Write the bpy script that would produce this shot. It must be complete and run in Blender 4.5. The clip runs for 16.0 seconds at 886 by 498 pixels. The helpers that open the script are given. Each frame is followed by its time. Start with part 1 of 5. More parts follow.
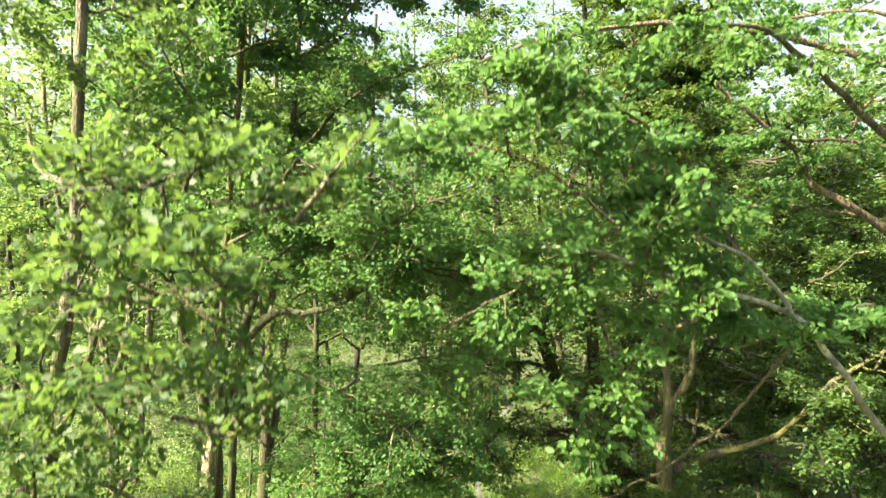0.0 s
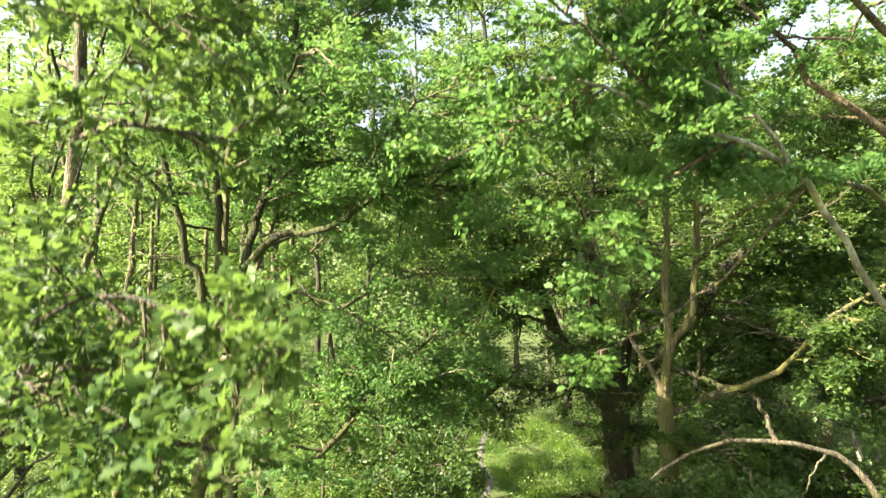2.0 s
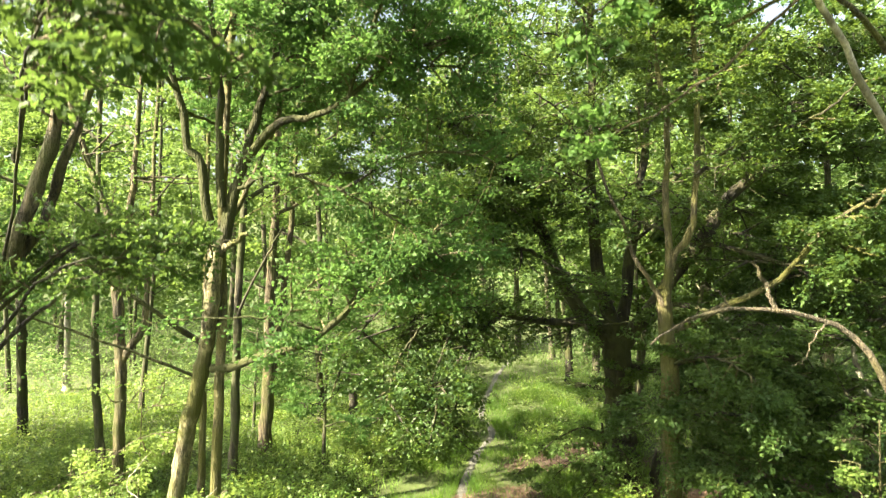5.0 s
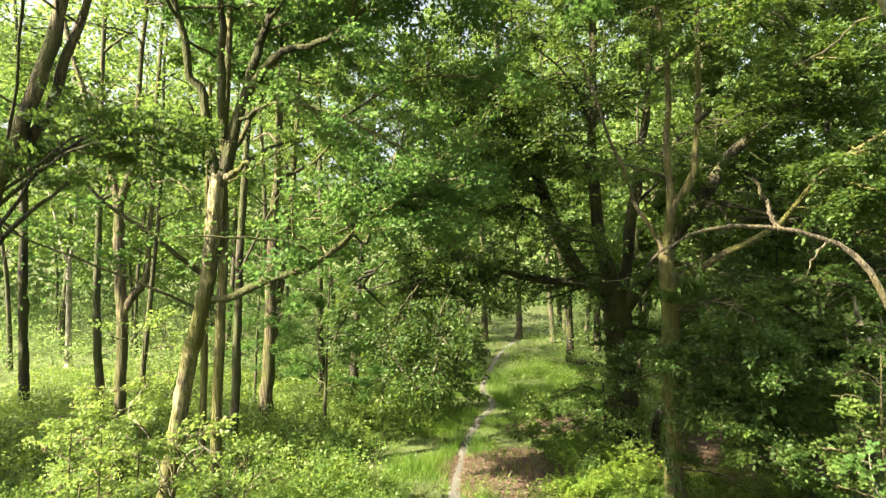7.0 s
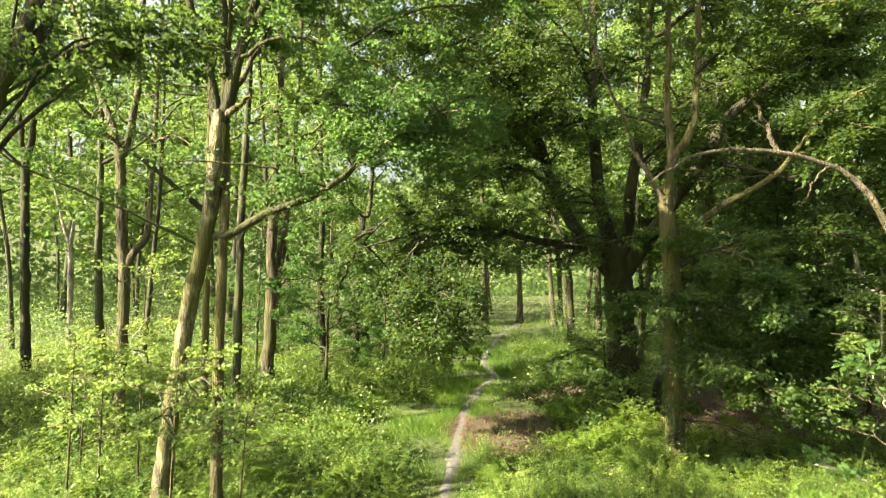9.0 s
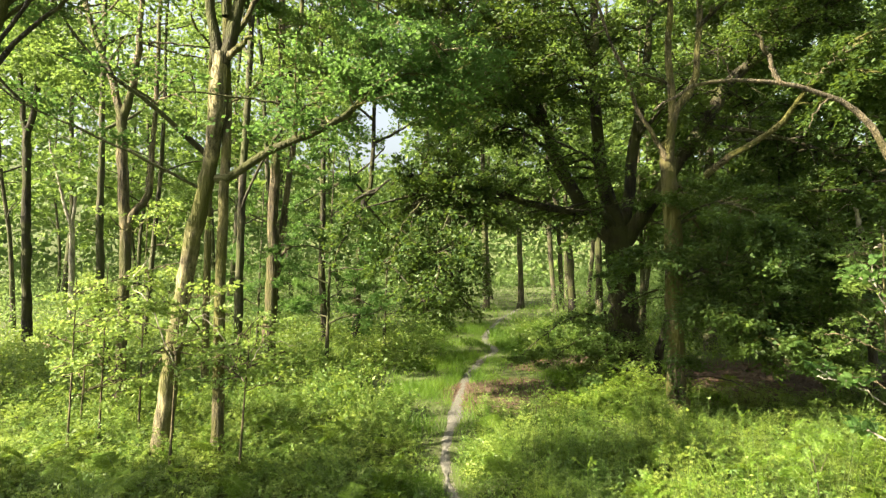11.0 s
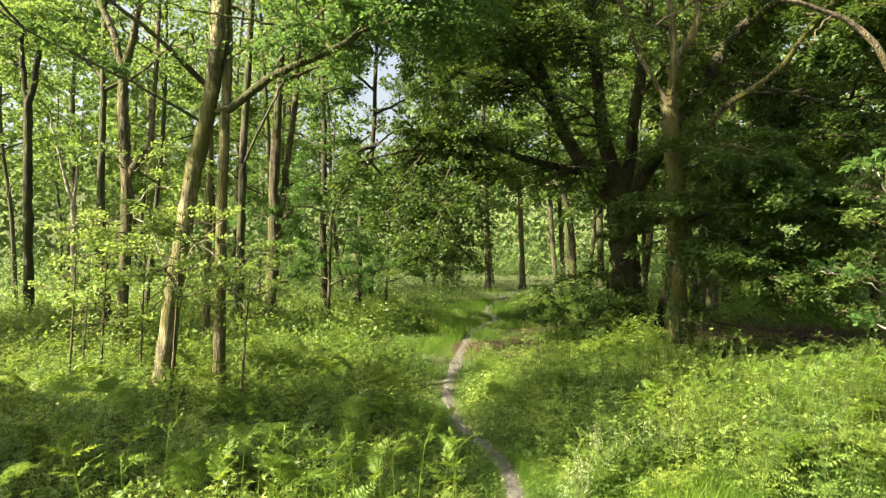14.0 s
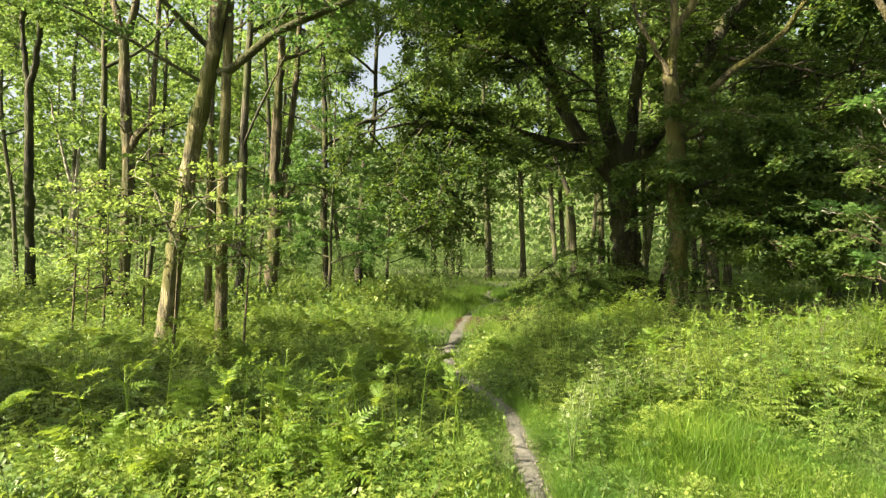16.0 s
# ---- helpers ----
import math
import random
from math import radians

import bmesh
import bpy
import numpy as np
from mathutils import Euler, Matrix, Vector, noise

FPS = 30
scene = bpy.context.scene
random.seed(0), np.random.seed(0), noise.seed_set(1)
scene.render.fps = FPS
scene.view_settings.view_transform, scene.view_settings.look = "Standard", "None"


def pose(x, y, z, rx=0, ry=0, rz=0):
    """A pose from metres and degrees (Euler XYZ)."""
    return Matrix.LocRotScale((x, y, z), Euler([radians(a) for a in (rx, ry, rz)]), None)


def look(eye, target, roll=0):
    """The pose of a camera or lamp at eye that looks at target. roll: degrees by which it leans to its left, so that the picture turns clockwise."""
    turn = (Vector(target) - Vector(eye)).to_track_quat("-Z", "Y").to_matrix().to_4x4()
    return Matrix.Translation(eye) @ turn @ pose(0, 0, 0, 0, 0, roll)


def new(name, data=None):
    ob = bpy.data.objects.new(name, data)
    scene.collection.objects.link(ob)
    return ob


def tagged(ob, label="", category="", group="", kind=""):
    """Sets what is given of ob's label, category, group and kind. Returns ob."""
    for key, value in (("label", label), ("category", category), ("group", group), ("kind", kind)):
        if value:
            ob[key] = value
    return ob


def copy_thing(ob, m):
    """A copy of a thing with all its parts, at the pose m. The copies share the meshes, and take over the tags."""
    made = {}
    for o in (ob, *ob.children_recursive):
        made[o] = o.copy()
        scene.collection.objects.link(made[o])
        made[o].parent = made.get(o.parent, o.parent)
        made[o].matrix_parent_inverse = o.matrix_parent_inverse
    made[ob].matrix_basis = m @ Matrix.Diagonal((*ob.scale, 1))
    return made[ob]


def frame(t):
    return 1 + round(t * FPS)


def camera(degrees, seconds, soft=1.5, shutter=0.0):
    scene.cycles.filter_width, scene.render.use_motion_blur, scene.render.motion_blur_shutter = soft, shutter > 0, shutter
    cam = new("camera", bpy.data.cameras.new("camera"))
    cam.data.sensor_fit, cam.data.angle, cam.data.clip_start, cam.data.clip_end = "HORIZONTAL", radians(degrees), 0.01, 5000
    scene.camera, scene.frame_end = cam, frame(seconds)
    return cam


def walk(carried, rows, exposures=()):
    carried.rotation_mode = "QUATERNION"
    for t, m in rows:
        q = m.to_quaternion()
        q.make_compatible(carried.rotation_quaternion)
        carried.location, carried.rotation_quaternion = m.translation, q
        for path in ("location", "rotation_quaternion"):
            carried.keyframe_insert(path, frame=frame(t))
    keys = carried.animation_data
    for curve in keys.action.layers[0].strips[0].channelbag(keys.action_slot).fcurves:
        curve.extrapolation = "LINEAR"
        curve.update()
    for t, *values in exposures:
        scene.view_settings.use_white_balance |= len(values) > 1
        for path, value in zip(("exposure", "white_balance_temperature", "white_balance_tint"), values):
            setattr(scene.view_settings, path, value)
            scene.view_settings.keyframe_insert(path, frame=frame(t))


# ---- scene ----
cam = camera(75.0, 16.0, 1.25, 0.8)
METRES, EYE, TILT, LEAN, TURN = 8.0, 9.85, 0.0, 0.0, 0.0
ROWS = [
    (0.0, 0.0000, 0.0000, 0.0000, 0.00, 0.00, -0.00),
    (0.5, 0.0011, -0.0010, -0.0409, 0.03, 0.03, 0.05),
    (1.0, 0.0014, -0.0029, -0.0781, 0.11, 0.01, 0.11),
    (1.5, 0.0025, -0.0047, -0.1194, 0.19, 0.07, 0.21),
    (2.0, 0.0022, -0.0059, -0.1567, 0.19, 0.10, 0.20),
    (2.5, 0.0024, -0.0062, -0.1962, 0.23, 0.07, 0.20),
    (3.0, 0.0029, -0.0067, -0.2323, 0.28, 0.04, 0.16),
    (3.5, 0.0036, -0.0077, -0.2719, 0.31, 0.03, 0.16),
    (4.0, 0.0037, -0.0078, -0.3069, 0.32, -0.00, 0.18),
    (6.5, 0.0045, -0.0098, -0.4967, 0.47, 0.33, 0.15),
    (7.0, 0.0039, -0.0098, -0.5289, 0.49, 0.33, 0.15),
    (7.5, 0.0039, -0.0103, -0.5633, 0.53, 0.33, 0.16),
    (8.0, 0.0032, -0.0107, -0.5948, 0.53, 0.34, 0.18),
    (8.5, 0.0031, -0.0115, -0.6294, 0.53, 0.37, 0.18),
    (9.0, 0.0024, -0.0121, -0.6610, 0.55, 0.39, 0.19),
    (9.5, 0.0016, -0.0122, -0.6945, 0.57, 0.42, 0.18),
    (12.0, 0.0009, -0.0098, -0.8309, 0.67, 0.43, 0.22),
    (12.5, 0.0007, -0.0097, -0.8554, 0.68, 0.42, 0.24),
    (13.0, 0.0005, -0.0088, -0.8767, 0.70, 0.38, 0.26),
    (13.5, 0.0004, -0.0082, -0.8995, 0.73, 0.35, 0.28),
    (14.0, -0.0000, -0.0078, -0.9197, 0.76, 0.33, 0.30),
    (14.5, -0.0008, -0.0082, -0.9415, 0.78, 0.31, 0.32),
    (15.0, -0.0016, -0.0084, -0.9608, 0.78, 0.28, 0.34),
    (15.5, -0.0018, -0.0086, -0.9811, 0.79, 0.28, 0.35),
    (16.0, -0.0020, -0.0089, -0.9997, 0.81, 0.27, 0.34),
]
walk(cam, [(t, pose(0, 0, EYE, TILT, LEAN, TURN) @ pose(METRES * x, METRES * y, METRES * z, 90 + pitch, roll, yaw)) for t, x, y, z, yaw, pitch, roll in ROWS],
     [(0.0, 2.92, 6400, 6), (2.5, 3.06, 6500, 6), (4.2, 3.10, 6550, 6), (7.0, 2.80, 6800, 6), (9.0, 2.73, 6850, 6), (12.0, 2.49, 6900, 6), (16.0, 2.33, 6900, 6)])

# ---- daylight: low warm sun from behind the left shoulder, clear sky above the canopy ----
SUN_EL, SUN_AZ = 39.0, -114.0     # degrees; azimuth from +y, clockwise seen from above
to_sun = Vector((math.sin(radians(SUN_AZ)) * math.cos(radians(SUN_EL)), math.cos(radians(SUN_AZ)) * math.cos(radians(SUN_EL)), math.sin(radians(SUN_EL))))
world = bpy.data.worlds.new("sky")
scene.world = world
world.use_nodes = True
wn = world.node_tree.nodes
sky = wn.new("ShaderNodeTexSky")
sky.sky_type, sky.sun_disc = "NISHITA", False
sky.sun_elevation, sky.sun_rotation = radians(SUN_EL), radians(SUN_AZ)
sky.air_density, sky.dust_density, sky.ozone_density = 1.0, 7.0, 0.6
wn["Background"].inputs["Strength"].default_value = 0.07
haze = wn.new("ShaderNodeHueSaturation")     # thin high haze pales the blue
haze.inputs["Saturation"].default_value = 0.6
world.node_tree.links.new(sky.outputs[0], haze.inputs["Color"])
world.node_tree.links.new(haze.outputs[0], wn["Background"].inputs["Color"])
sun = new("sun", bpy.data.lights.new("sun", "SUN"))
sun.data.energy, sun.data.angle, sun.data.color = 5.0, radians(0.6), (1.0, 0.88, 0.64)
sun.matrix_world = look((0, 0, 30), Vector((0, 0, 30)) - to_sun)


# ---- materials ----
def material(name):
    m = bpy.data.materials.new(name)
    m.use_nodes = True
    t = m.node_tree
    t.nodes.clear()
    return m, t, t.nodes.new("ShaderNodeOutputMaterial")


def ramp(t, fac, stops):
    r = t.nodes.new("ShaderNodeValToRGB")
    while len(r.color_ramp.elements) < len(stops):
        r.color_ramp.elements.new(0.5)
    for e, (p, c) in zip(r.color_ramp.elements, stops):
        e.position, e.color = p, (*c, 1)
    t.links.new(fac, r.inputs[0])
    return r.outputs[0]


def mix(t, fac, a, b, mode="MIX"):
    n = t.nodes.new("ShaderNodeMix")
    n.data_type, n.blend_type = "RGBA", mode
    for sock, v in ((n.inputs[0], fac), (n.inputs[6], a), (n.inputs[7], b)):
        if isinstance(v, bpy.types.NodeSocket):
            t.links.new(v, sock)
        else:
            sock.default_value = v if isinstance(v, float) else (*v, 1)
    return n.outputs[2]


def noise_tex(t, scale, detail=3.0, stretch=(1, 1, 1), coord="Object"):
    c = t.nodes.new("ShaderNodeTexCoord")
    mp = t.nodes.new("ShaderNodeMapping")
    mp.inputs["Scale"].default_value = stretch
    n = t.nodes.new("ShaderNodeTexNoise")
    n.inputs["Scale"].default_value, n.inputs["Detail"].default_value = scale, detail
    t.links.new(c.outputs[coord], mp.inputs[0])
    t.links.new(mp.outputs[0], n.inputs[0])
    return n.outputs["Fac"]


def leaf_material(name, dark, mid, light, glow, through_part=0.4, rough=0.42, sheen=0.3):
    """Thin leaves: a glossy skin over light that passes through."""
    m, t, out = material(name)
    g = t.nodes.new("ShaderNodeNewGeometry")
    clump = ramp(t, noise_tex(t, 1.9, 4.0), [(0.34, (0, 0, 0)), (0.66, (1, 1, 1))])
    col = ramp(t, mix(t, 0.58, g.outputs["Random Per Island"], clump), [(0.0, dark), (0.45, mid), (0.9, light), (1.0, tuple(1.1 * c for c in light))])
    patch = noise_tex(t, 0.7, 3.0)
    col = mix(t, 1.0, col, ramp(t, patch, [(0.32, (0.70, 0.80, 0.95)), (0.5, (1.0, 1.0, 1.0)), (0.68, (1.22, 1.12, 0.94))]), "MULTIPLY")
    p = t.nodes.new("ShaderNodeBsdfPrincipled")
    p.inputs["Roughness"].default_value = rough
    p.inputs["Specular IOR Level"].default_value = sheen
    t.links.new(col, p.inputs["Base Color"])
    tr = t.nodes.new("ShaderNodeBsdfTranslucent")
    t.links.new(mix(t, 0.75, col, glow), tr.inputs["Color"])
    s = t.nodes.new("ShaderNodeMixShader")
    s.inputs[0].default_value = through_part
    t.links.new(p.outputs[0], s.inputs[1])
    t.links.new(tr.outputs[0], s.inputs[2])
    t.links.new(s.outputs[0], out.inputs[0])
    return m


def bark_material(name, dark, light, moss, moss_at, scale=9.0, bump=0.6):
    """Ridged bark, with moss and algae in patches, and painted dapples of sun."""
    m, t, out = material(name)
    ridges = noise_tex(t, scale, 6.0, (1.6, 1.6, 0.22))
    fine = noise_tex(t, scale * 5, 4.0, (1, 1, 0.5))
    big = noise_tex(t, 1.3, 3.0)
    col = ramp(t, ridges, [(0.40, dark), (0.50, tuple(0.45 * c for c in light)), (0.62, light)])
    col = mix(t, 0.4, col, ramp(t, fine, [(0.36, dark), (0.66, light)]))
    # Light and dark blotches paint dappled sun and shade onto the bark
    dapple = noise_tex(t, 3.4, 4.0, (1, 1, 0.6))
    col = mix(t, 0.75, col, ramp(t, dapple, [(0.37, (0.36, 0.34, 0.32)), (0.52, (0.95, 0.95, 0.95)), (0.64, (1.6, 1.55, 1.4))]), "MULTIPLY")
    mask = ramp(t, big, [(moss_at, (0, 0, 0)), (min(moss_at + 0.16, 1), (1, 1, 1))])
    col = mix(t, mask, col, mix(t, fine, moss, tuple(0.5 * c for c in moss)))
    p = t.nodes.new("ShaderNodeBsdfPrincipled")
    p.inputs["Roughness"].default_value = 0.9
    t.links.new(col, p.inputs["Base Color"])
    b = t.nodes.new("ShaderNodeBump")
    b.inputs["Strength"].default_value, b.inputs["Distance"].default_value = bump, 0.12
    t.links.new(mix(t, 0.4, ridges, fine), b.inputs["Height"])
    t.links.new(b.outputs[0], p.inputs["Normal"])
    t.links.new(p.outputs[0], out.inputs[0])
    return m


def earth_material(name, stops, scale, bump):
    m, t, out = material(name)
    a, b2 = noise_tex(t, scale, 6.0), noise_tex(t, scale * 9, 4.0)
    col = mix(t, 0.4, ramp(t, a, stops), ramp(t, b2, stops))
    p = t.nodes.new("ShaderNodeBsdfPrincipled")
    p.inputs["Roughness"].default_value = 0.95
    t.links.new(col, p.inputs["Base Color"])
    b = t.nodes.new("ShaderNodeBump")
    b.inputs["Strength"].default_value, b.inputs["Distance"].default_value = bump, 0.04
    t.links.new(mix(t, 0.5, a, b2), b.inputs["Height"])
    t.links.new(b.outputs[0], p.inputs["Normal"])
    t.links.new(p.outputs[0], out.inputs[0])
    return m


OAK = leaf_material("oak_leaf", (0.036, 0.084, 0.018), (0.058, 0.120, 0.028), (0.084, 0.150, 0.041), (0.16, 0.29, 0.065), 0.48, 0.55, 0.22)
# Leaf of the near slim oak: yellower than OAK, sunlight put into the tint
OAK_SUNNY = leaf_material("sunlit_oak_leaf", (0.026, 0.058, 0.013), (0.043, 0.084, 0.020), (0.064, 0.106, 0.028), (0.145, 0.225, 0.042), 0.46, 0.5, 0.2)
BEECH = leaf_material("beech_leaf", (0.018, 0.038, 0.010), (0.033, 0.064, 0.016), (0.064, 0.106, 0.025), (0.20, 0.30, 0.042), 0.33, 0.5, 0.25)
WOODS = leaf_material("woodland_leaf", (0.042, 0.080, 0.020), (0.076, 0.132, 0.034), (0.140, 0.204, 0.060), (0.24, 0.35, 0.07), 0.43, 0.5, 0.2)
# Far leaves are paler and bluer, painting distance haze into their colour
HAZY_LEAF = leaf_material("hazy_far_leaf", (0.060, 0.105, 0.034), (0.090, 0.148, 0.050), (0.130, 0.192, 0.068), (0.31, 0.43, 0.13), 0.48, 0.55, 0.2)
SPRIG = leaf_material("sapling_leaf", (0.075, 0.13, 0.03), (0.13, 0.20, 0.05), (0.20, 0.27, 0.08), (0.36, 0.48, 0.10), 0.45, 0.5, 0.3)
HERB = leaf_material("herb_leaf", (0.028, 0.068, 0.012), (0.066, 0.130, 0.024), (0.230, 0.300, 0.080), (0.34, 0.45, 0.07), 0.40, 0.45, 0.42)
# Lighter herb leaf; sun highlights on the feathery growth are in the colour
SUNNY_PARSLEY = leaf_material("sunlit_parsley_leaf", (0.050, 0.100, 0.020), (0.118, 0.190, 0.036), (0.280, 0.350, 0.085), (0.37, 0.48, 0.08), 0.42, 0.42, 0.4)
FERN = leaf_material("fern_leaf", (0.052, 0.108, 0.012), (0.100, 0.168, 0.022), (0.225, 0.295, 0.058), (0.35, 0.46, 0.055), 0.43, 0.5, 0.25)
GRASS = leaf_material("grass_blade", (0.032, 0.078, 0.012), (0.066, 0.134, 0.020), (0.130, 0.208, 0.036), (0.23, 0.38, 0.038), 0.40, 0.5, 0.2)
DRY = leaf_material("dry_leaf", (0.04, 0.025, 0.017), (0.09, 0.056, 0.038), (0.17, 0.115, 0.082), (0.12, 0.065, 0.038), 0.1, 0.7)
LEAF_TIP = leaf_material("pale_leaf_tip", (0.26, 0.30, 0.16), (0.36, 0.40, 0.24), (0.46, 0.50, 0.33), (0.42, 0.47, 0.25), 0.3, 0.6)
# Leaning oak: sun painted pale into the trunk bark, shade into the mossy limbs
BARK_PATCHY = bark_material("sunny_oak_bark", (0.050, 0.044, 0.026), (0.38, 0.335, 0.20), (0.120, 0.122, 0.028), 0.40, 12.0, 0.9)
BARK_LIMB = bark_material("mossy_shaded_limb_bark", (0.010, 0.009, 0.005), (0.060, 0.052, 0.028), (0.060, 0.066, 0.014), 0.34, 9.0, 0.9)
BARK = bark_material("oak_bark", (0.022, 0.018, 0.011), (0.235, 0.19, 0.115), (0.10, 0.105, 0.028), 0.44, 13.0, 1.0)
BARK_RUST = bark_material("rust_bark", (0.04, 0.029, 0.019), (0.21, 0.155, 0.10), (0.15, 0.125, 0.04), 0.48, 13.0, 1.0)
# Near-black bark; the shade on these stems is worked into its colour
BARK_DARK = bark_material("dark_shaded_bark", (0.008, 0.007, 0.005), (0.052, 0.044, 0.028), (0.056, 0.060, 0.015), 0.42, 9.0, 0.9)
# Softer contrast than the oak bark; haze on far trunks is in the colour
BARK_FAR = bark_material("far_soft_bark", (0.018, 0.016, 0.011), (0.118, 0.104, 0.068), (0.062, 0.072, 0.022), 0.41, 8.0, 0.6)
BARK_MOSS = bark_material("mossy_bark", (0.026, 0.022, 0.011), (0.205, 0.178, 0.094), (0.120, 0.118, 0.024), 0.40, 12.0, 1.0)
BARK_PALE = bark_material("pale_bark", (0.16, 0.14, 0.11), (0.45, 0.42, 0.36), (0.2, 0.2, 0.1), 0.62, 12.0, 0.3)
DEAD = bark_material("dead_wood", (0.035, 0.029, 0.02), (0.215, 0.178, 0.122), (0.12, 0.105, 0.04), 0.50, 16.0, 1.0)
STEM = bark_material("green_stem", (0.07, 0.11, 0.03), (0.14, 0.19, 0.06), (0.12, 0.09, 0.04), 0.6, 20.0, 0.1)
GROUND = earth_material("woodland_floor", [(0.25, (0.035, 0.038, 0.013)), (0.5, (0.052, 0.068, 0.018)), (0.75, (0.066, 0.098, 0.022))], 0.8, 0.6)
TRAIL = earth_material("trodden_earth", [(0.25, (0.055, 0.053, 0.047)), (0.5, (0.098, 0.095, 0.086)), (0.75, (0.180, 0.175, 0.160))], 16.0, 0.8)
STONE = earth_material("pale_stone", [(0.25, (0.07, 0.065, 0.055)), (0.75, (0.22, 0.205, 0.18))], 30.0, 0.4)
LITTER = earth_material("leaf_mould", [(0.25, (0.03, 0.02, 0.014)), (0.5, (0.072, 0.046, 0.032)), (0.75, (0.14, 0.096, 0.07))], 3.5, 0.9)


# ---- mesh helpers ----
def unit(v):
    return v / np.maximum(np.linalg.norm(v, axis=-1, keepdims=True), 1e-9)


def raw_mesh(name, verts, corners, starts, mat, smooth=False):
    me = bpy.data.meshes.new(name)
    me.vertices.add(len(verts))
    me.vertices.foreach_set("co", np.asarray(verts, np.float32).ravel())
    me.loops.add(len(corners))
    me.loops.foreach_set("vertex_index", np.asarray(corners, np.int32))
    me.polygons.add(len(starts))
    me.polygons.foreach_set("loop_start", np.asarray(starts, np.int32))
    if smooth:
        me.polygons.foreach_set("use_smooth", np.ones(len(starts), bool))
    me.update(calc_edges=True)
    me.materials.append(mat)
    return me


def stamp(name, P, D, U, S, shape, mat):
    """One mesh of many small blades: shape (points, faces), laid at P along D, facing U, of size S."""
    pts, faces = shape
    pts = np.asarray(pts, float)
    x = unit(np.cross(D, U))
    z = np.cross(x, D)
    s = np.asarray(S)[:, None, None]
    V = P[:, None, :] + s * (pts[None, :, 0:1] * x[:, None] + pts[None, :, 1:2] * D[:, None] + pts[None, :, 2:3] * z[:, None])
    n, k = len(P), len(pts)
    flat = np.concatenate([np.asarray(f) for f in faces])
    sizes = np.array([len(f) for f in faces])
    corners = (flat[None] + k * np.arange(n)[:, None]).ravel()
    starts = (np.concatenate([[0], np.cumsum(sizes)[:-1]])[None] + len(flat) * np.arange(n)[:, None]).ravel()
    return raw_mesh(name, V.reshape(-1, 3), corners, starts, mat)


# leaf outlines: across, along, up
KITE = ([(0, 0, 0), (0.30, 0.45, 0.07), (0, 1, -0.06), (-0.30, 0.45, 0.07)], [(0, 1, 2), (0, 2, 3)])
NARROW = ([(0, 0, 0), (0.17, 0.35, 0.04), (0, 1, -0.10), (-0.17, 0.35, 0.04)], [(0, 1, 2), (0, 2, 3)])
OVAL = ([(0, 0, 0), (0.26, 0.28, 0.05), (0.26, 0.62, 0.04), (0, 1, -0.08), (-0.26, 0.62, 0.04), (-0.26, 0.28, 0.05)], [(0, 1, 2, 3), (0, 3, 4, 5)])
LOBED = ([(0, 0, 0), (0.20, 0.32, 0.05), (0.11, 0.48, 0.03), (0.28, 0.70, 0.04), (0, 1, -0.06), (-0.28, 0.70, 0.04), (-0.11, 0.48, 0.03), (-0.20, 0.32, 0.05)],
         [(0, 1, 2), (0, 2, 4, 6), (2, 3, 4), (0, 6, 7), (4, 5, 6)])
TREFOIL = ([(0, 0, 0), (0.20, 0.5, 0.05), (0, 1, -0.06), (-0.20, 0.5, 0.05), (0.45, 0.10, 0.04), (0.78, 0.42, -0.06), (0.25, 0.38, 0.05), (-0.25, 0.38, 0.05), (-0.78, 0.42, -0.06), (-0.45, 0.10, 0.04)],
           [(0, 1, 2), (0, 2, 3), (0, 4, 5), (0, 5, 6), (0, 7, 8), (0, 8, 9)])
PINNATE = ([p for k in range(5) for e in (-1, 1) for p in ((0, 0.12 + 0.17 * k, 0), (e * (0.17 - 0.026 * k), 0.19 + 0.185 * k, 0.03), (e * (0.36 - 0.062 * k), 0.25 + 0.18 * k, -0.05), (e * (0.19 - 0.03 * k), 0.30 + 0.17 * k, 0.02))]
           + [(-0.09, 0.8, 0), (0, 0.7, 0), (0.09, 0.8, 0), (0, 1.02, -0.05)], [(4 * j, 4 * j + 1, 4 * j + 2, 4 * j + 3) for j in range(11)])
BLADE = ([(-0.03, 0, 0), (0.03, 0, 0), (0.022, 0.55, -0.06), (-0.022, 0.55, -0.06), (0, 1, -0.30)], [(0, 1, 2, 3), (3, 2, 4)])


def smooth_line(pts, n):
    """A Catmull-Rom curve through the points."""
    p = np.asarray(pts, float)
    if len(p) == 2:
        return p[0] + (p[1] - p[0]) * np.linspace(0, 1, n)[:, None]
    q = np.vstack([2 * p[0] - p[1], p, 2 * p[-1] - p[-2]])
    u = np.linspace(0, len(p) - 1 - 1e-6, n)
    i = u.astype(int)
    f = (u - i)[:, None]
    a, b, c, d = q[i], q[i + 1], q[i + 2], q[i + 3]
    return 0.5 * (2 * b + (c - a) * f + (2 * a - 5 * b + 4 * c - d) * f ** 2 + (3 * b - a - 3 * c + d) * f ** 3)


def tubes(lines, radii, sides, rng=None, rough=0.0):
    """Verts and quads for many tubes with the same count of points: lines (m, n, 3), radii (m, n)."""
    lines, radii = np.asarray(lines, float), np.asarray(radii, float)
    m, n, _ = lines.shape
    tan = unit(np.gradient(lines, axis=1))
    ref = np.where(np.abs(tan[..., 2:3]) < 0.9, np.array([0, 0, 1.0]), np.array([0.9, 0.43, 0.0]))
    ref = np.broadcast_to(ref.mean(axis=1, keepdims=True), ref.shape)
    x = unit(np.cross(tan, ref))
    y = np.cross(tan, x)
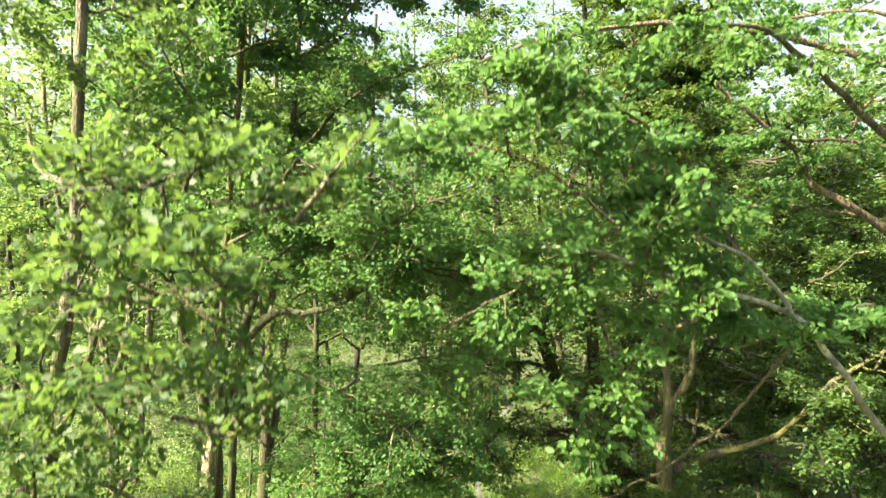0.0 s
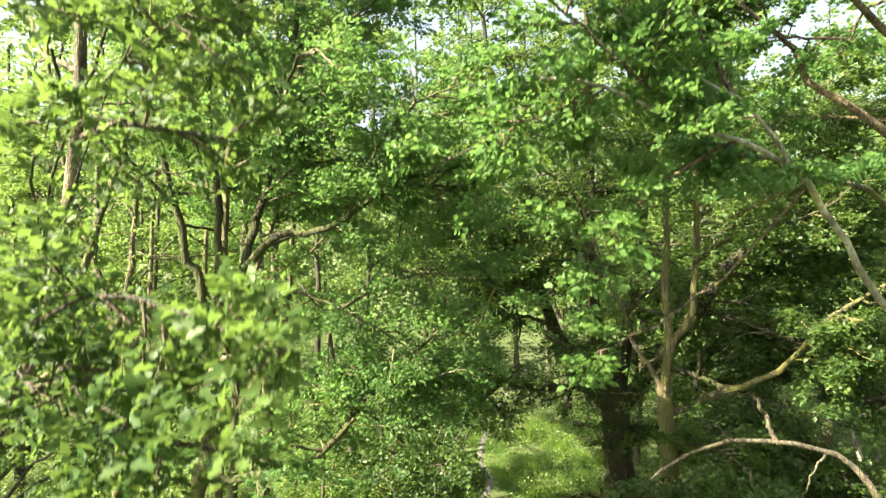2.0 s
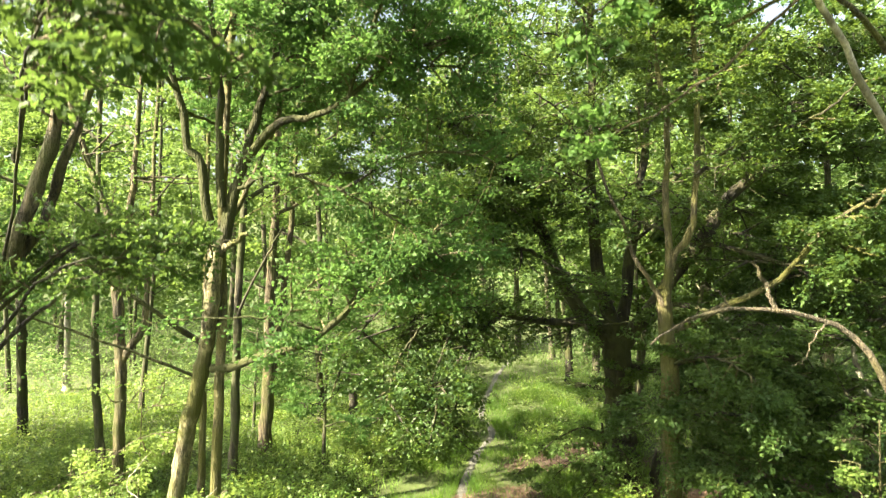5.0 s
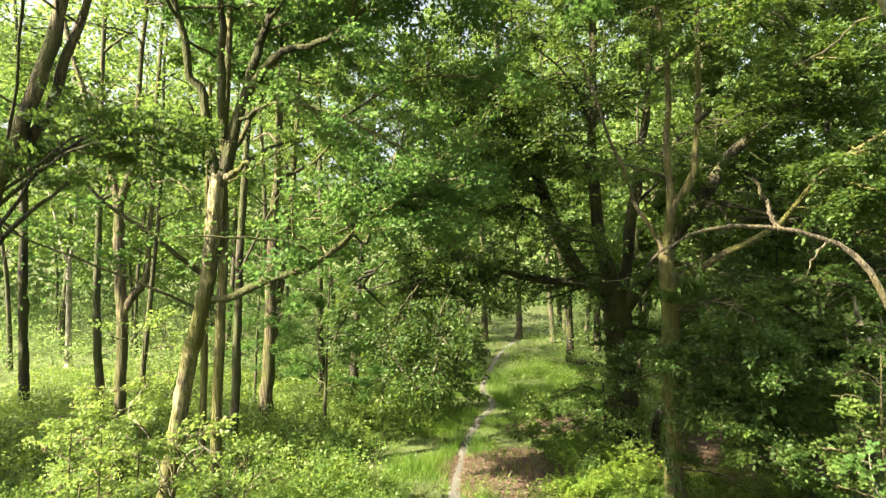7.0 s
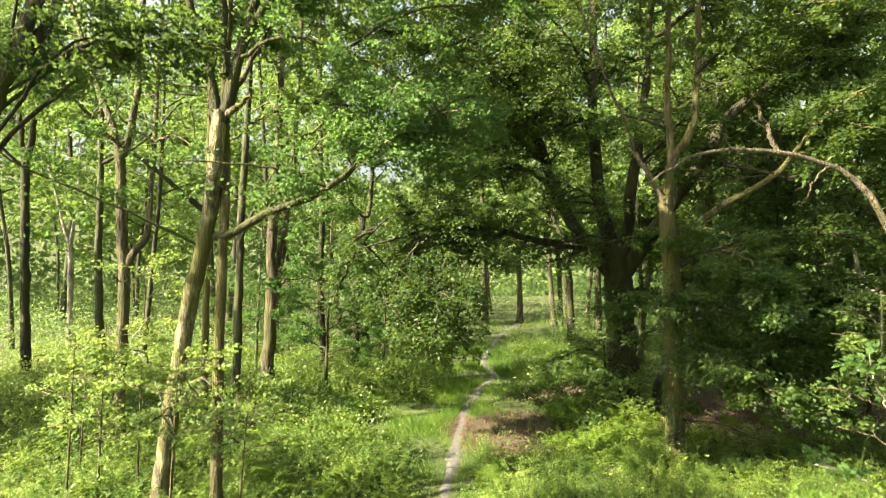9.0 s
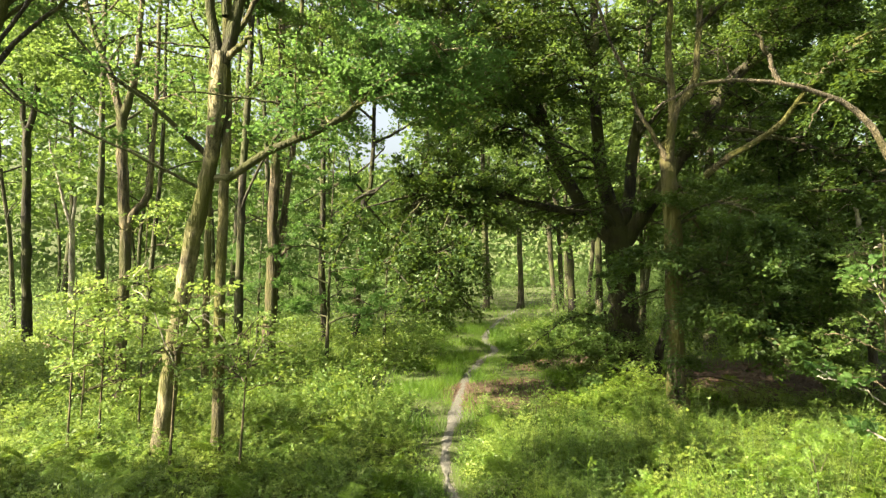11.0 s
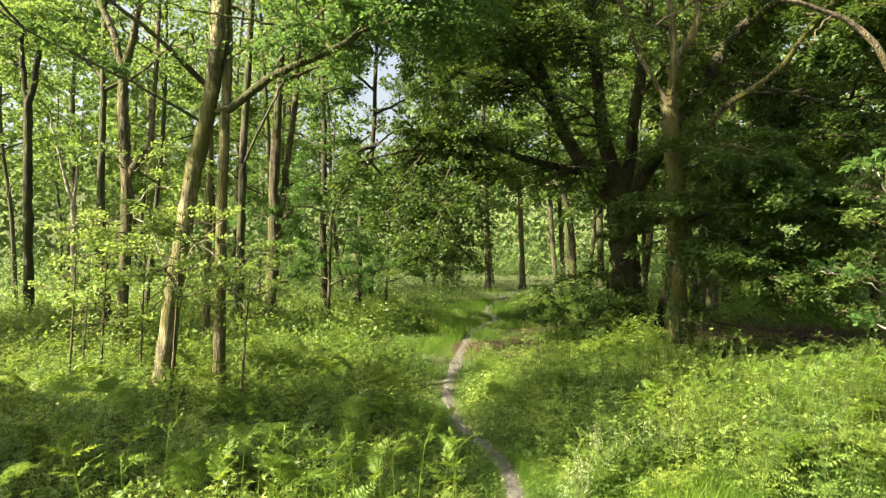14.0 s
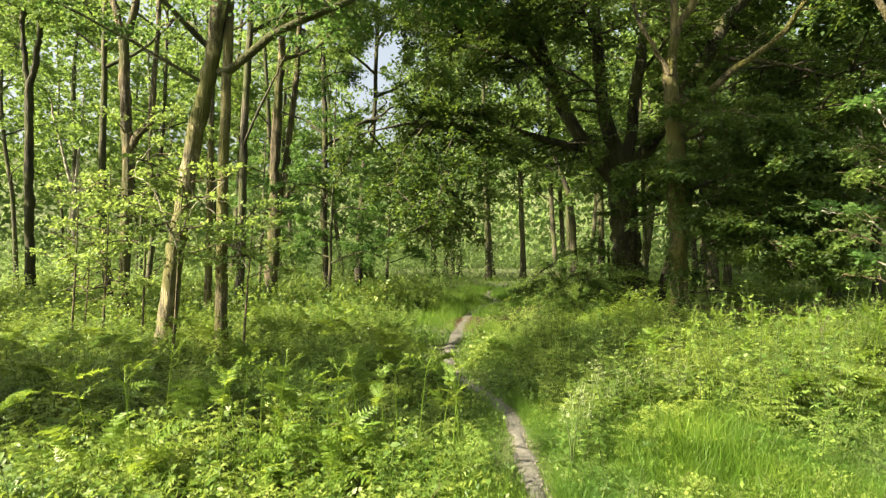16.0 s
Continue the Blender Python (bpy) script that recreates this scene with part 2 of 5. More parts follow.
    a = np.arange(sides) * 2 * np.pi / sides
    r = radii[..., None]
    if rough:
        r = r * (1 + rough * rng.standard_normal((m, n, sides)))
    V = lines[:, :, None] + r[..., None] * (np.cos(a)[:, None] * x[:, :, None] + np.sin(a)[:, None] * y[:, :, None])
    j = np.arange(sides)
    k = np.arange(n - 1)[:, None] * sides
    quad = np.stack([k + j, k + (j + 1) % sides, k + sides + (j + 1) % sides, k + sides + j], -1).reshape(-1, 4)
    Q = (quad[None] + (np.arange(m) * n * sides)[:, None, None]).reshape(-1, 4)
    return V.reshape(-1, 3), Q


def tube_mesh(name, lines, radii, sides, mat, rng=None, rough=0.0):
    V, Q = tubes(lines, radii, sides, rng, rough)
    return raw_mesh(name, V, Q.ravel(), 4 * np.arange(len(Q)), mat, True)


def thing(name, at, label, category, group="", kind=""):
    ob = new(name)
    ob.location = at
    ob.empty_display_size = 0.2
    return tagged(ob, label, category, group, kind)


def part(name, me, parent, label="", kind=""):
    ob = new(name, me)
    ob.parent = parent
    if label or kind:
        tagged(ob, label, kind=kind)
    return ob


# ---- the path's line and the lie of the land ----
TRAIL_LINE = smooth_line([(-0.6, -9.0, 0), (0.1, -4.0, 0), (0.5, 0.5, 0), (0.6, 3.0, 0), (0.63, 5.0, 0), (0.64, 6.3, 0), (0.5, 7.0, 0), (0.36, 7.5, 0), (0.06, 8.4, 0), (-0.04, 9.2, 0), (-0.07, 10.8, 0), (0.1, 12.5, 0), (0.24, 14.2, 0),
                          (0.5, 16.6, 0), (1.05, 19.2, 0), (1.62, 20.9, 0), (1.66, 21.9, 0), (1.42, 23.2, 0), (1.6, 25.2, 0), (2.3, 29, 0), (3.2, 33, 0), (6, 42, 0)], 900)


def off_trail(x, y):
    """Distance from the middle of the trail."""
    cx = np.interp(y, TRAIL_LINE[:, 1], TRAIL_LINE[:, 0])
    return np.abs(x - cx)


def land(x, y):
    """Height of the ground: nearly level, with low humps away from the trail."""
    far = np.clip((off_trail(x, y) - 1.3) / 3.0, 0, 1)
    rise = np.clip((np.hypot(x, y - 12) - 72) / 60, 0, 1)
    return 22 * rise ** 2 * (3 - 2 * rise) + far * (0.07 * np.sin(0.7 * x + 1.3) * np.cos(0.55 * y) + 0.05 * np.sin(0.31 * x - 0.47 * y) + 0.06)


def bare(x, y):
    """Where the beech's shade keeps the floor open, brown with old leaves: 0 to 1."""
    wave = 0.16 * np.sin(2.3 * x + 1.1 * y) + 0.14 * np.sin(1.3 * x - 2.7 * y + 1)
    d = ((x - 8.4) / 4.4) ** 2 + ((y - 16.0) / 2.7) ** 2
    e = ((x - 1.45) / 1.65) ** 2 + ((y - 14.6) / 1.9) ** 2
    f = ((x - 3.2) / 1.35) ** 2 + ((y - 18.3) / 1.15) ** 2
    h = ((x - 4.8) / 1.3) ** 2 + ((y - 19.4) / 0.9) ** 2
    return np.clip(1.5 - 1.2 * (np.minimum(np.minimum(d, e), np.minimum(f, h)) + wave), 0, 1)


def lawn(x, y):
    """The short grass where the path bends, free of taller growth."""
    return ((x + 0.75) / 1.7) ** 2 + ((y - 15.3) / 2.1) ** 2 < 1


def build_ground():
    g = np.sinh(np.linspace(-5.2, 5.2, 171)) / np.sinh(5.2)
    gx, gy = np.meshgrid(g * 900 , g * 900 + 12)
    gz = land(gx, gy)
    V = np.stack([gx, gy, gz], -1).reshape(-1, 3)
    n = len(g)
    i = (np.arange(n - 1)[:, None] * n + np.arange(n - 1)).ravel()
    Q = np.stack([i, i + 1, i + n + 1, i + n], -1)
    ob = new("ground", raw_mesh("ground", V, Q.ravel(), 4 * np.arange(len(Q)), GROUND, True))
    tagged(ob, "dark earth woodland floor with moss and old leaves", "ground", kind="structure")


def build_leaf_mould():
    """Bare brown ground under the beech: a ragged sheet a little above the soil."""
    gx, gy = np.meshgrid(np.linspace(-0.8, 13.0, 150), np.linspace(11.8, 20.9, 105))
    rng = np.random.default_rng(3)
    gz = land(gx, gy) + 0.012 + 0.012 * rng.random(gx.shape)
    n = gx.shape[1]
    i = (np.arange(gx.shape[0] - 1)[:, None] * n + np.arange(n - 1)).ravel()
    inside = (bare(gx, gy) + 0.12 * rng.standard_normal(gx.shape)).ravel()[i] > 0.35
    i = i[inside]
    Q = np.stack([i, i + 1, i + n + 1, i + n], -1)
    ob = new("leaf_mould", raw_mesh("leaf_mould", np.stack([gx, gy, gz], -1).reshape(-1, 3), Q.ravel(), 4 * np.arange(len(Q)), LITTER, True))
    tagged(ob, "rust-brown leaf mould on the bare ground under the beech", "leaf mould", kind="structure")


def build_trail():
    rng = np.random.default_rng(4)
    line = TRAIL_LINE
    tan = unit(np.gradient(line, axis=0))
    side = np.stack([tan[:, 1], -tan[:, 0], 0 * tan[:, 0]], -1)
    wear = np.convolve(rng.standard_normal(len(line)), np.ones(7) / 7, "same")
    w = 0.085 + 0.05 * np.clip((line[:, 1] - 10.5) / 3, 0, 1) + 0.02 * np.sin(np.arange(len(line)) * 0.16) + 0.05 * wear + 0.06 * np.exp(-((line[:, 1] - 13.5) / 2.2) ** 2)
    cols = np.linspace(-1, 1, 7)
    V = line[:, None] + side[:, None] * (w[:, None] * cols)[..., None]
    V = V + 0.005 * rng.standard_normal(V.shape) * np.array([1, 1, 0])
    V[..., 2] = land(V[..., 0], V[..., 1]) + 0.022 - 0.034 * np.abs(cols) ** 3
    n, k = V.shape[:2]
    i = (np.arange(n - 1)[:, None] * k + np.arange(k - 1)).ravel()
    Q = np.stack([i, i + 1, i + k + 1, i + k], -1)
    ob = new("path", raw_mesh("path", V.reshape(-1, 3), Q.ravel(), 4 * np.arange(len(Q)), TRAIL, True))
    tagged(ob, "narrow trodden earth footpath winding through the grass", "footpath", kind="structure")


build_ground()
build_leaf_mould()
build_trail()


# ---- trees ----
def sprays(rng, limbs, per_metre, len2, n3, len3, total, rise=0.1, flat=0.6, droop=0.1):
    """Side shoots, twigs and leaf places along limbs [(line, r0, r1, leafy_from)]."""
    P2, D2, L2, N2 = [], [], [], []
    for line, r0, r1, start in limbs:
        seg = np.linalg.norm(np.diff(line, axis=0), axis=1)
        cum = np.concatenate([[0], np.cumsum(seg)]) / seg.sum()
        count = max(2, int(per_metre * seg.sum() * (1 - start)))
        u = np.clip(start + (1 - start) * (np.arange(count) + rng.random(count)) / count, 0, 1)
        p = np.stack([np.interp(u, cum, line[:, a]) for a in range(3)], -1)
        tan = unit(np.stack([np.interp(u, cum, np.gradient(line[:, a], cum)) for a in range(3)], -1))
        v = rng.standard_normal((count, 3))
        v = unit((v - (v * tan).sum(1, keepdims=True) * tan) * np.array([1, 1, flat]))
        d = unit(0.45 * tan + 0.9 * v + np.array([0, 0, rise]))
        P2.append(p), D2.append(d), L2.append(len2 * rng.uniform(0.45, 1.0, count) * (1 - 0.35 * u))
    P2, D2, L2 = np.concatenate(P2), np.concatenate(D2), np.concatenate(L2)
    m = len(P2)
    s = np.linspace(0, 1, 5)
    bend = 0.16 * rng.standard_normal((m, 3))
    lines2 = P2[:, None] + L2[:, None, None] * (s[None, :, None] * D2[:, None] + (s ** 2)[None, :, None] * (bend[:, None] + np.array([0, 0, -droop])))
    rad2 = (0.007 + 0.014 * L2)[:, None] * (1 - 0.8 * s)
    # twigs
    u3 = 0.15 + 0.85 * (np.arange(n3) + rng.random((m, n3))) / n3
    i = np.minimum((u3 * 4).astype(int), 3)
    f = (u3 * 4 - i)[..., None]
    row = np.arange(m)[:, None]
    p3 = lines2[row, i] * (1 - f) + lines2[row, i + 1] * f
    t3 = unit(lines2[row, i + 1] - lines2[row, i])
    side = unit(np.cross(t3, np.array([0, 0, 1.0])))
    side = side * np.where(np.arange(n3) % 2, 1, -1)[None, :, None]
    d3 = unit(0.75 * t3 + 0.75 * side + 0.42 * rng.standard_normal((m, n3, 3)) * np.array([1, 1, flat]) + np.array([0, 0, 0.3 * rise]))
    l3 = len3 * rng.uniform(0.5, 1.1, (m, n3)) * (1.15 - 0.6 * u3)
    p3, d3, l3 = p3.reshape(-1, 3), d3.reshape(-1, 3), l3.ravel()
    lines3 = np.stack([p3, p3 + 0.5 * l3[:, None] * d3, p3 + l3[:, None] * d3 + np.array([0, 0, -0.12]) * l3[:, None]], 1)
    rad3 = np.broadcast_to(np.array([0.005, 0.003, 0.0012]), (len(p3), 3)) * (0.6 + 0.8 * len3)
    # leaves
    k = len(p3)
    nl = max(1, round(total / k))
    u4 = rng.random((k, nl)) ** 0.8
    lp = p3[:, None] + (u4 * l3[:, None])[..., None] * d3[:, None]
    lp = lp + 0.13 * len3 * rng.standard_normal(lp.shape) * np.array([1, 1, 0.7])
    ls = unit(np.cross(d3, np.array([0, 0, 1.0])))[:, None] * np.where(rng.random((k, nl, 1)) < 0.5, 1, -1)
    ld = unit(0.7 * d3[:, None] + 0.8 * ls + 0.45 * rng.standard_normal(lp.shape))
    return lines2, rad2, lines3, rad3, lp.reshape(-1, 3), ld.reshape(-1, 3)


def auto_limbs(rng, trunk, n, z0, z1, reach, lift, r):
    """Limbs sent out from a trunk between two heights."""
    res = []
    for k in range(n):
        z = z0 + (z1 - z0) * (k + rng.random()) / n
        p = np.array([np.interp(z, trunk[:, 2], trunk[:, a]) for a in range(3)])
        az = k * 2.4 + rng.uniform(-0.5, 0.5)
        ln = reach * rng.uniform(0.6, 1.1) * (1 - 0.45 * (z - z0) / max(z1 - z0, 0.1))
        d = np.array([math.cos(az), math.sin(az), 0])
        pts = [p, p + 0.4 * ln * d + [0, 0, lift * 0.5 * ln], p + 0.75 * ln * d + [0, 0, lift * 0.85 * ln] + 0.12 * ln * rng.standard_normal(3),
               p + ln * d + [0, 0, lift * ln] + 0.16 * ln * rng.standard_normal(3)]
        res.append((pts, r * ln / reach, 0.012, 0.25))
    return res


def tree(name, label, trunk, r0, r1, limbs, bark, leaf, seed, leaf_size=0.09, shape=KITE, up=0.4, autos=(), twigs=True,
         per_metre=5.0, len2=1.1, n3=8, len3=0.45, rise=0.1, flat=0.6, droop=0.1, limb_barks={}, leafy_trunk=None, total=20000, boughs=(), detail=1.0, category="tree", group="", keep=None, crown_label="", wood=1.0):
    """A tree at its base: tapered trunk with flared foot, limbs, twigs and a crown of leaves."""
    rng = np.random.default_rng(seed)
    base = np.array([trunk[0][0], trunk[0][1], 0.0])
    home = thing(name, base, label, category, group)
    nt = 44 if detail > 0.5 else 20
    line = smooth_line(trunk, nt) - base
    line[:, :2] += 0.06 * r0 * rng.standard_normal((nt, 2))
    h = np.linspace(0, 1, nt)
    rad = r0 + (r1 - r0) * h
    rad = rad * (1 + 0.55 * np.exp(-np.maximum(line[:, 2], 0) / 0.35)) * (1 + 0.05 * rng.standard_normal(nt))
    part("trunk", tube_mesh("trunk", [line], [rad], 14 if detail > 0.5 else 8, bark, rng, 0.05), home)
    lines = []
    todo = [(l, a, b, s, limb_barks.get(i, bark)) for i, (l, a, b, s) in enumerate(limbs)]
    for n, z0, z1, reach, lift, r in autos:
        todo += [(np.asarray(l) + base, a, b, s, bark) for l, a, b, s in auto_limbs(rng, line, n, z0, z1, reach, lift, r)]
    owner = [None] * len(todo)
    for n, reach, lift, r in boughs:
        # boughs that leave the main limbs, alternately to both sides
        for j, (l, a, b, s, mat) in list(enumerate(todo)):
            if a < 0.07 or s >= 1 or owner[j] is not None:
                continue
            q = smooth_line(l, 18)
            for k in range(n):
                u = max(s, 0.35) + (0.95 - max(s, 0.35)) * (k + rng.random()) / n
                p, az = q[int(17 * u)], rng.uniform(0, 2 * np.pi)
                ln = reach * rng.uniform(0.6, 1.1) * (1.2 - 0.6 * u)
                d = np.array([math.cos(az), math.sin(az), lift])
                todo.append(([p, p + 0.5 * ln * d + 0.1 * ln * rng.standard_normal(3), p + ln * d * [1, 1, 0.6] + 0.14 * ln * rng.standard_normal(3)], r, 0.01, 0.2, mat))
                owner.append(j)
    np_, sides = (18, 9) if detail > 0.5 else (7, 4)
    made = []
    for j, (l, a, b, s, mat) in enumerate(todo):
        q = smooth_line(l, np_) - base
        w = 0.014 * rng.standard_normal((np_, 3)) + 0.16 * a * rng.standard_normal((np_, 3))
        w[0] = 0
        q = q + w * 0.8
        rr = a + (b - a) * np.linspace(0, 1, np_) ** 0.8
        me = tube_mesh("limb", [q], [rr * (1 + 0.06 * rng.standard_normal(np_))], sides, mat, rng, 0.05)
        made.append(part("limb", me, home) if owner[j] is None else part("bough", me, made[owner[j]]))
        if s < 1:
            lines.append((q, a, b, s))
    if leafy_trunk is not None:
        lines.append((line[int(nt * leafy_trunk):], r0, r1, 0.0))
    if not lines:
        return home
    l2, q2, l3, q3, lp, ld = sprays(rng, lines, per_metre, len2, n3, len3, total, rise, flat, droop)
    if keep is not None:
        ok = keep(lp + base)
        lp, ld = lp[ok], ld[ok]
        ok2, ok3 = keep(l2[:, -1] + base) & keep(l2[:, 0] + base), keep(l3[:, -1] + base)
        l2, q2, l3, q3 = l2[ok2], q2[ok2], l3[ok3], q3[ok3]
    if detail > 0.5:
        V2, Q2 = tubes(l2, wood * q2, 4)
        if twigs:
            V3, Q3 = tubes(l3, q3, 3)
            V2, Q2 = np.vstack([V2, V3]), np.vstack([Q2, Q3 + len(V2)])
        part("branchwork", raw_mesh("branchwork", V2, Q2.ravel(), 4 * np.arange(len(Q2)), bark, True), home, kind="stuff")
    n = len(lp)
    U = unit(np.array([0, 0, up]) + 0.5 * rng.standard_normal((n, 3)))
    part("crown", stamp("crown", lp, ld, U, leaf_size * rng.uniform(0.6, 1.2, n), shape, leaf), home, crown_label, kind="stuff")
    return home


def clear_of_lens(p):
    """Leaves keep out of an open column beside the clearing."""
    return ~((np.abs(p[:, 0]) < 0.75 + 0.85 * np.maximum(p[:, 1], 0)) & (p[:, 1] > -0.6) & (p[:, 1] < 1.35))


def bare_underside(p):
    """The rust-barked oak carries its leaves above the bare pale limb."""
    return clear_of_lens(p) & ~((p[:, 0] > 1.55) & (p[:, 2] < 8.95 + 0.12 * (p[:, 0] - 1.5)) & (p[:, 2] > 6.3) & (p[:, 1] < 6.6))


def canopy_gaps(p):
    """Openings in the canopy through which the sun reaches the glade, the clearing and the beech's fork."""
    rng = np.random.default_rng(6)
    gap = np.zeros(len(p), bool)
    for x, y, z, rx, ry, open_part in ((2.4, 22.5, 0.4, 3.4, 7.5, 0.92), (5.9, 8.6, 0.6, 3.0, 2.0, 0.96), (5.6, 10.6, 0.7, 3.0, 1.5, 0.94), (3.2, 15.3, 1.2, 1.6, 0.7, 0.8), (3.6, 13.4, 0.9, 1.9, 1.3, 0.88), (3.4, 11.4, 0.7, 2.2, 1.0, 0.8), (4.72, 12.3, 5.7, 0.45, 0.45, 1.0), (-0.8, 10.9, 0.5, 2.0, 0.8, 0.84), (-0.8, 15.7, 0.3, 1.2, 0.6, 0.95)):
        s = (p[:, 2] - z) / to_sun[2]
        qx, qy = p[:, 0] - s * to_sun[0], p[:, 1] - s * to_sun[1]
        gap |= (s > 0.5) & (((qx - x) / rx) ** 2 + ((qy - y) / ry) ** 2 < 1) & (rng.random(len(p)) < open_part)
    return ~gap


def sky_gap(p):
    """The opening in the canopy between the leaning oak's limb and the beech, where the sky shows."""
    rng = np.random.default_rng(12)
    side = np.abs(p[:, 0] / np.maximum(p[:, 1], 1) + 0.126) < 0.028
    return ~(side & (p[:, 1] > 11.5) & (p[:, 2] > 2.0 + 0.22 * p[:, 1]) & (p[:, 2] < 3.2 + 0.30 * p[:, 1]) & (rng.random(len(p)) < 0.8))


def open_fork(p):
    """The leaning oak's fork and rising stems stand free of its leaves."""
    rng = np.random.default_rng(8)
    free = (np.abs(p[:, 0] + 3.55) < 1.0) & (p[:, 1] < 9.7) & (p[:, 2] > 5.6) & (p[:, 2] < 9.6) & (rng.random(len(p)) < 0.8)
    along_limb = (p[:, 0] > -2.6) & (p[:, 0] < 1.2) & (p[:, 2] > 5.2) & (p[:, 2] < 8.2) & (rng.random(len(p)) < 0.85)
    return (canopy_gaps(p) | along_limb) & ~free


# leaning oak beside the clearing, with the long limb that reaches over the path
tree("oak_tree", "leaning oak with mossy bark and a long low limb",
     [(-5.0, 9.8, -0.1), (-4.86, 9.7, 0.7), (-4.64, 9.6, 1.98), (-4.46, 9.6, 3.11), (-4.2, 9.5, 4.2), (-3.98, 9.5, 5.1), (-3.80, 9.3, 6.0), (-3.72, 9.3, 6.9)], 0.15, 0.115,
     [([(-3.85, 9.45, 4.85), (-3.4, 9.2, 4.92), (-2.83, 8.8, 5.16), (-2.14, 8.5, 5.34), (-1.69, 8.8, 5.67), (-1.31, 9.2, 6.1), (-0.99, 9.6, 6.49), (-0.53, 10, 6.79), (-0.09, 10.4, 7.19), (0.5, 10.6, 7.5)], 0.078, 0.03, 0.22),
      ([(-3.74, 9.3, 6.7), (-3.85, 9.3, 7.35), (-3.9, 9.2, 8.14), (-4.1, 9.1, 8.47), (-4.2, 9.0, 9.33), (-4.5, 8.7, 11.0), (-4.6, 8.5, 13.6), (-4.5, 8.3, 16)], 0.10, 0.03, 0.5),
      ([(-3.70, 9.3, 6.7), (-3.51, 9.4, 7.55), (-3.3, 9.5, 8.32), (-3.18, 9.6, 9.02), (-2.99, 9.7, 9.63), (-2.6, 9.9, 11.2), (-2.5, 10, 14), (-2.3, 10, 17)], 0.11, 0.03, 0.5),
      ([(-3.30, 9.5, 8.30), (-2.72, 9.2, 8.82), (-2.02, 8.9, 8.88), (-1.43, 8.6, 9.1), (-0.6, 8.2, 9.6), (0.1, 7.8, 9.7)], 0.08, 0.02, 0.45),
      ([(-3.63, 9.3, 7.5), (-3.65, 9.3, 8.63), (-3.62, 9.2, 9.46), (-3.7, 9.0, 11), (-3.4, 8.8, 13.2), (-3.3, 8.9, 16.5)], 0.08, 0.02, 0.5),
      ([(-3.62, 9.3, 6.82), (-3.35, 9.1, 6.92), (-3.14, 9.0, 7.06)], 0.055, 0.035, 1.0),
      ([(-3.45, 9.4, 7.8), (-2.6, 9.0, 8.0), (-1.6, 8.8, 7.7), (-0.7, 8.7, 7.2), (0.0, 8.7, 6.6)], 0.035, 0.01, 0.08),
      ([(-1.69, 8.8, 5.67), (-1.1, 9.0, 6.3), (-0.5, 9.2, 6.5), (0.2, 9.4, 6.3)], 0.025, 0.008, 0.1),
      ([(-2.83, 8.8, 5.16), (-2.4, 9.0, 5.9), (-1.9, 9.2, 6.5), (-1.2, 9.3, 6.9)], 0.02, 0.006, 0.2),
      ([(-2.9, 9.8, 10.0), (-2.4, 8.4, 10.6), (-1.8, 7.0, 10.9), (-1.3, 6.0, 10.7)], 0.05, 0.012, 0.25),
      ([(-1.43, 8.6, 9.1), (-0.9, 7.6, 9.9), (-0.4, 6.9, 10.3), (0.3, 6.4, 10.5)], 0.035, 0.01, 0.1),
      ([(-1.6, 8.8, 7.7), (-0.6, 8.6, 8.2), (0.4, 8.4, 8.2), (1.0, 8.3, 7.9)], 0.03, 0.01, 0.15),
      ([(-2.5, 9.9, 11.5), (-1.2, 8.6, 12.2), (0.2, 7.6, 12.4)], 0.04, 0.01, 0.2),
      ([(-3.0, 9.7, 9.6), (-2.2, 8.9, 9.9), (-1.2, 8.3, 9.9), (-0.2, 8.0, 9.6)], 0.035, 0.01, 0.15),
      ([(-4.2, 9.0, 9.3), (-4.3, 8.0, 9.8), (-4.0, 7.2, 10.0), (-3.4, 6.7, 9.8)], 0.035, 0.01, 0.2),
      ([(-2.6, 9.9, 11.2), (-1.4, 9.0, 11.0), (-0.2, 8.4, 10.6), (0.9, 8.0, 10.1)], 0.035, 0.01, 0.2),
      ([(-3.95, 9.5, 5.2), (-4.6, 8.9, 5.9), (-5.4, 8.6, 6.6), (-6.0, 8.4, 7.6)], 0.05, 0.015, 0.45),
      ([(-4.15, 9.5, 4.7), (-5.2, 9.0, 5.3), (-6.4, 8.5, 5.9), (-7.3, 8.1, 6.6)], 0.03, 0.01, 0.3),
      # Leafy boughs added out of sight to shade the trunk above its foot
      ([(-6.4, 8.5, 5.9), (-7.2, 8.0, 7.0), (-7.8, 7.7, 8.0), (-8.1, 7.5, 8.9)], 0.025, 0.008, 0.1),
      ([(-6.0, 8.4, 7.6), (-7.0, 7.9, 8.3), (-7.9, 7.6, 8.6), (-8.6, 7.2, 8.5)], 0.025, 0.008, 0.1)],
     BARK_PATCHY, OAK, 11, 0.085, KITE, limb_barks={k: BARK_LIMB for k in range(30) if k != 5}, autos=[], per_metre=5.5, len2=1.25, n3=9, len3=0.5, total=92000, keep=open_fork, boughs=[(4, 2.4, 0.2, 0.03)])

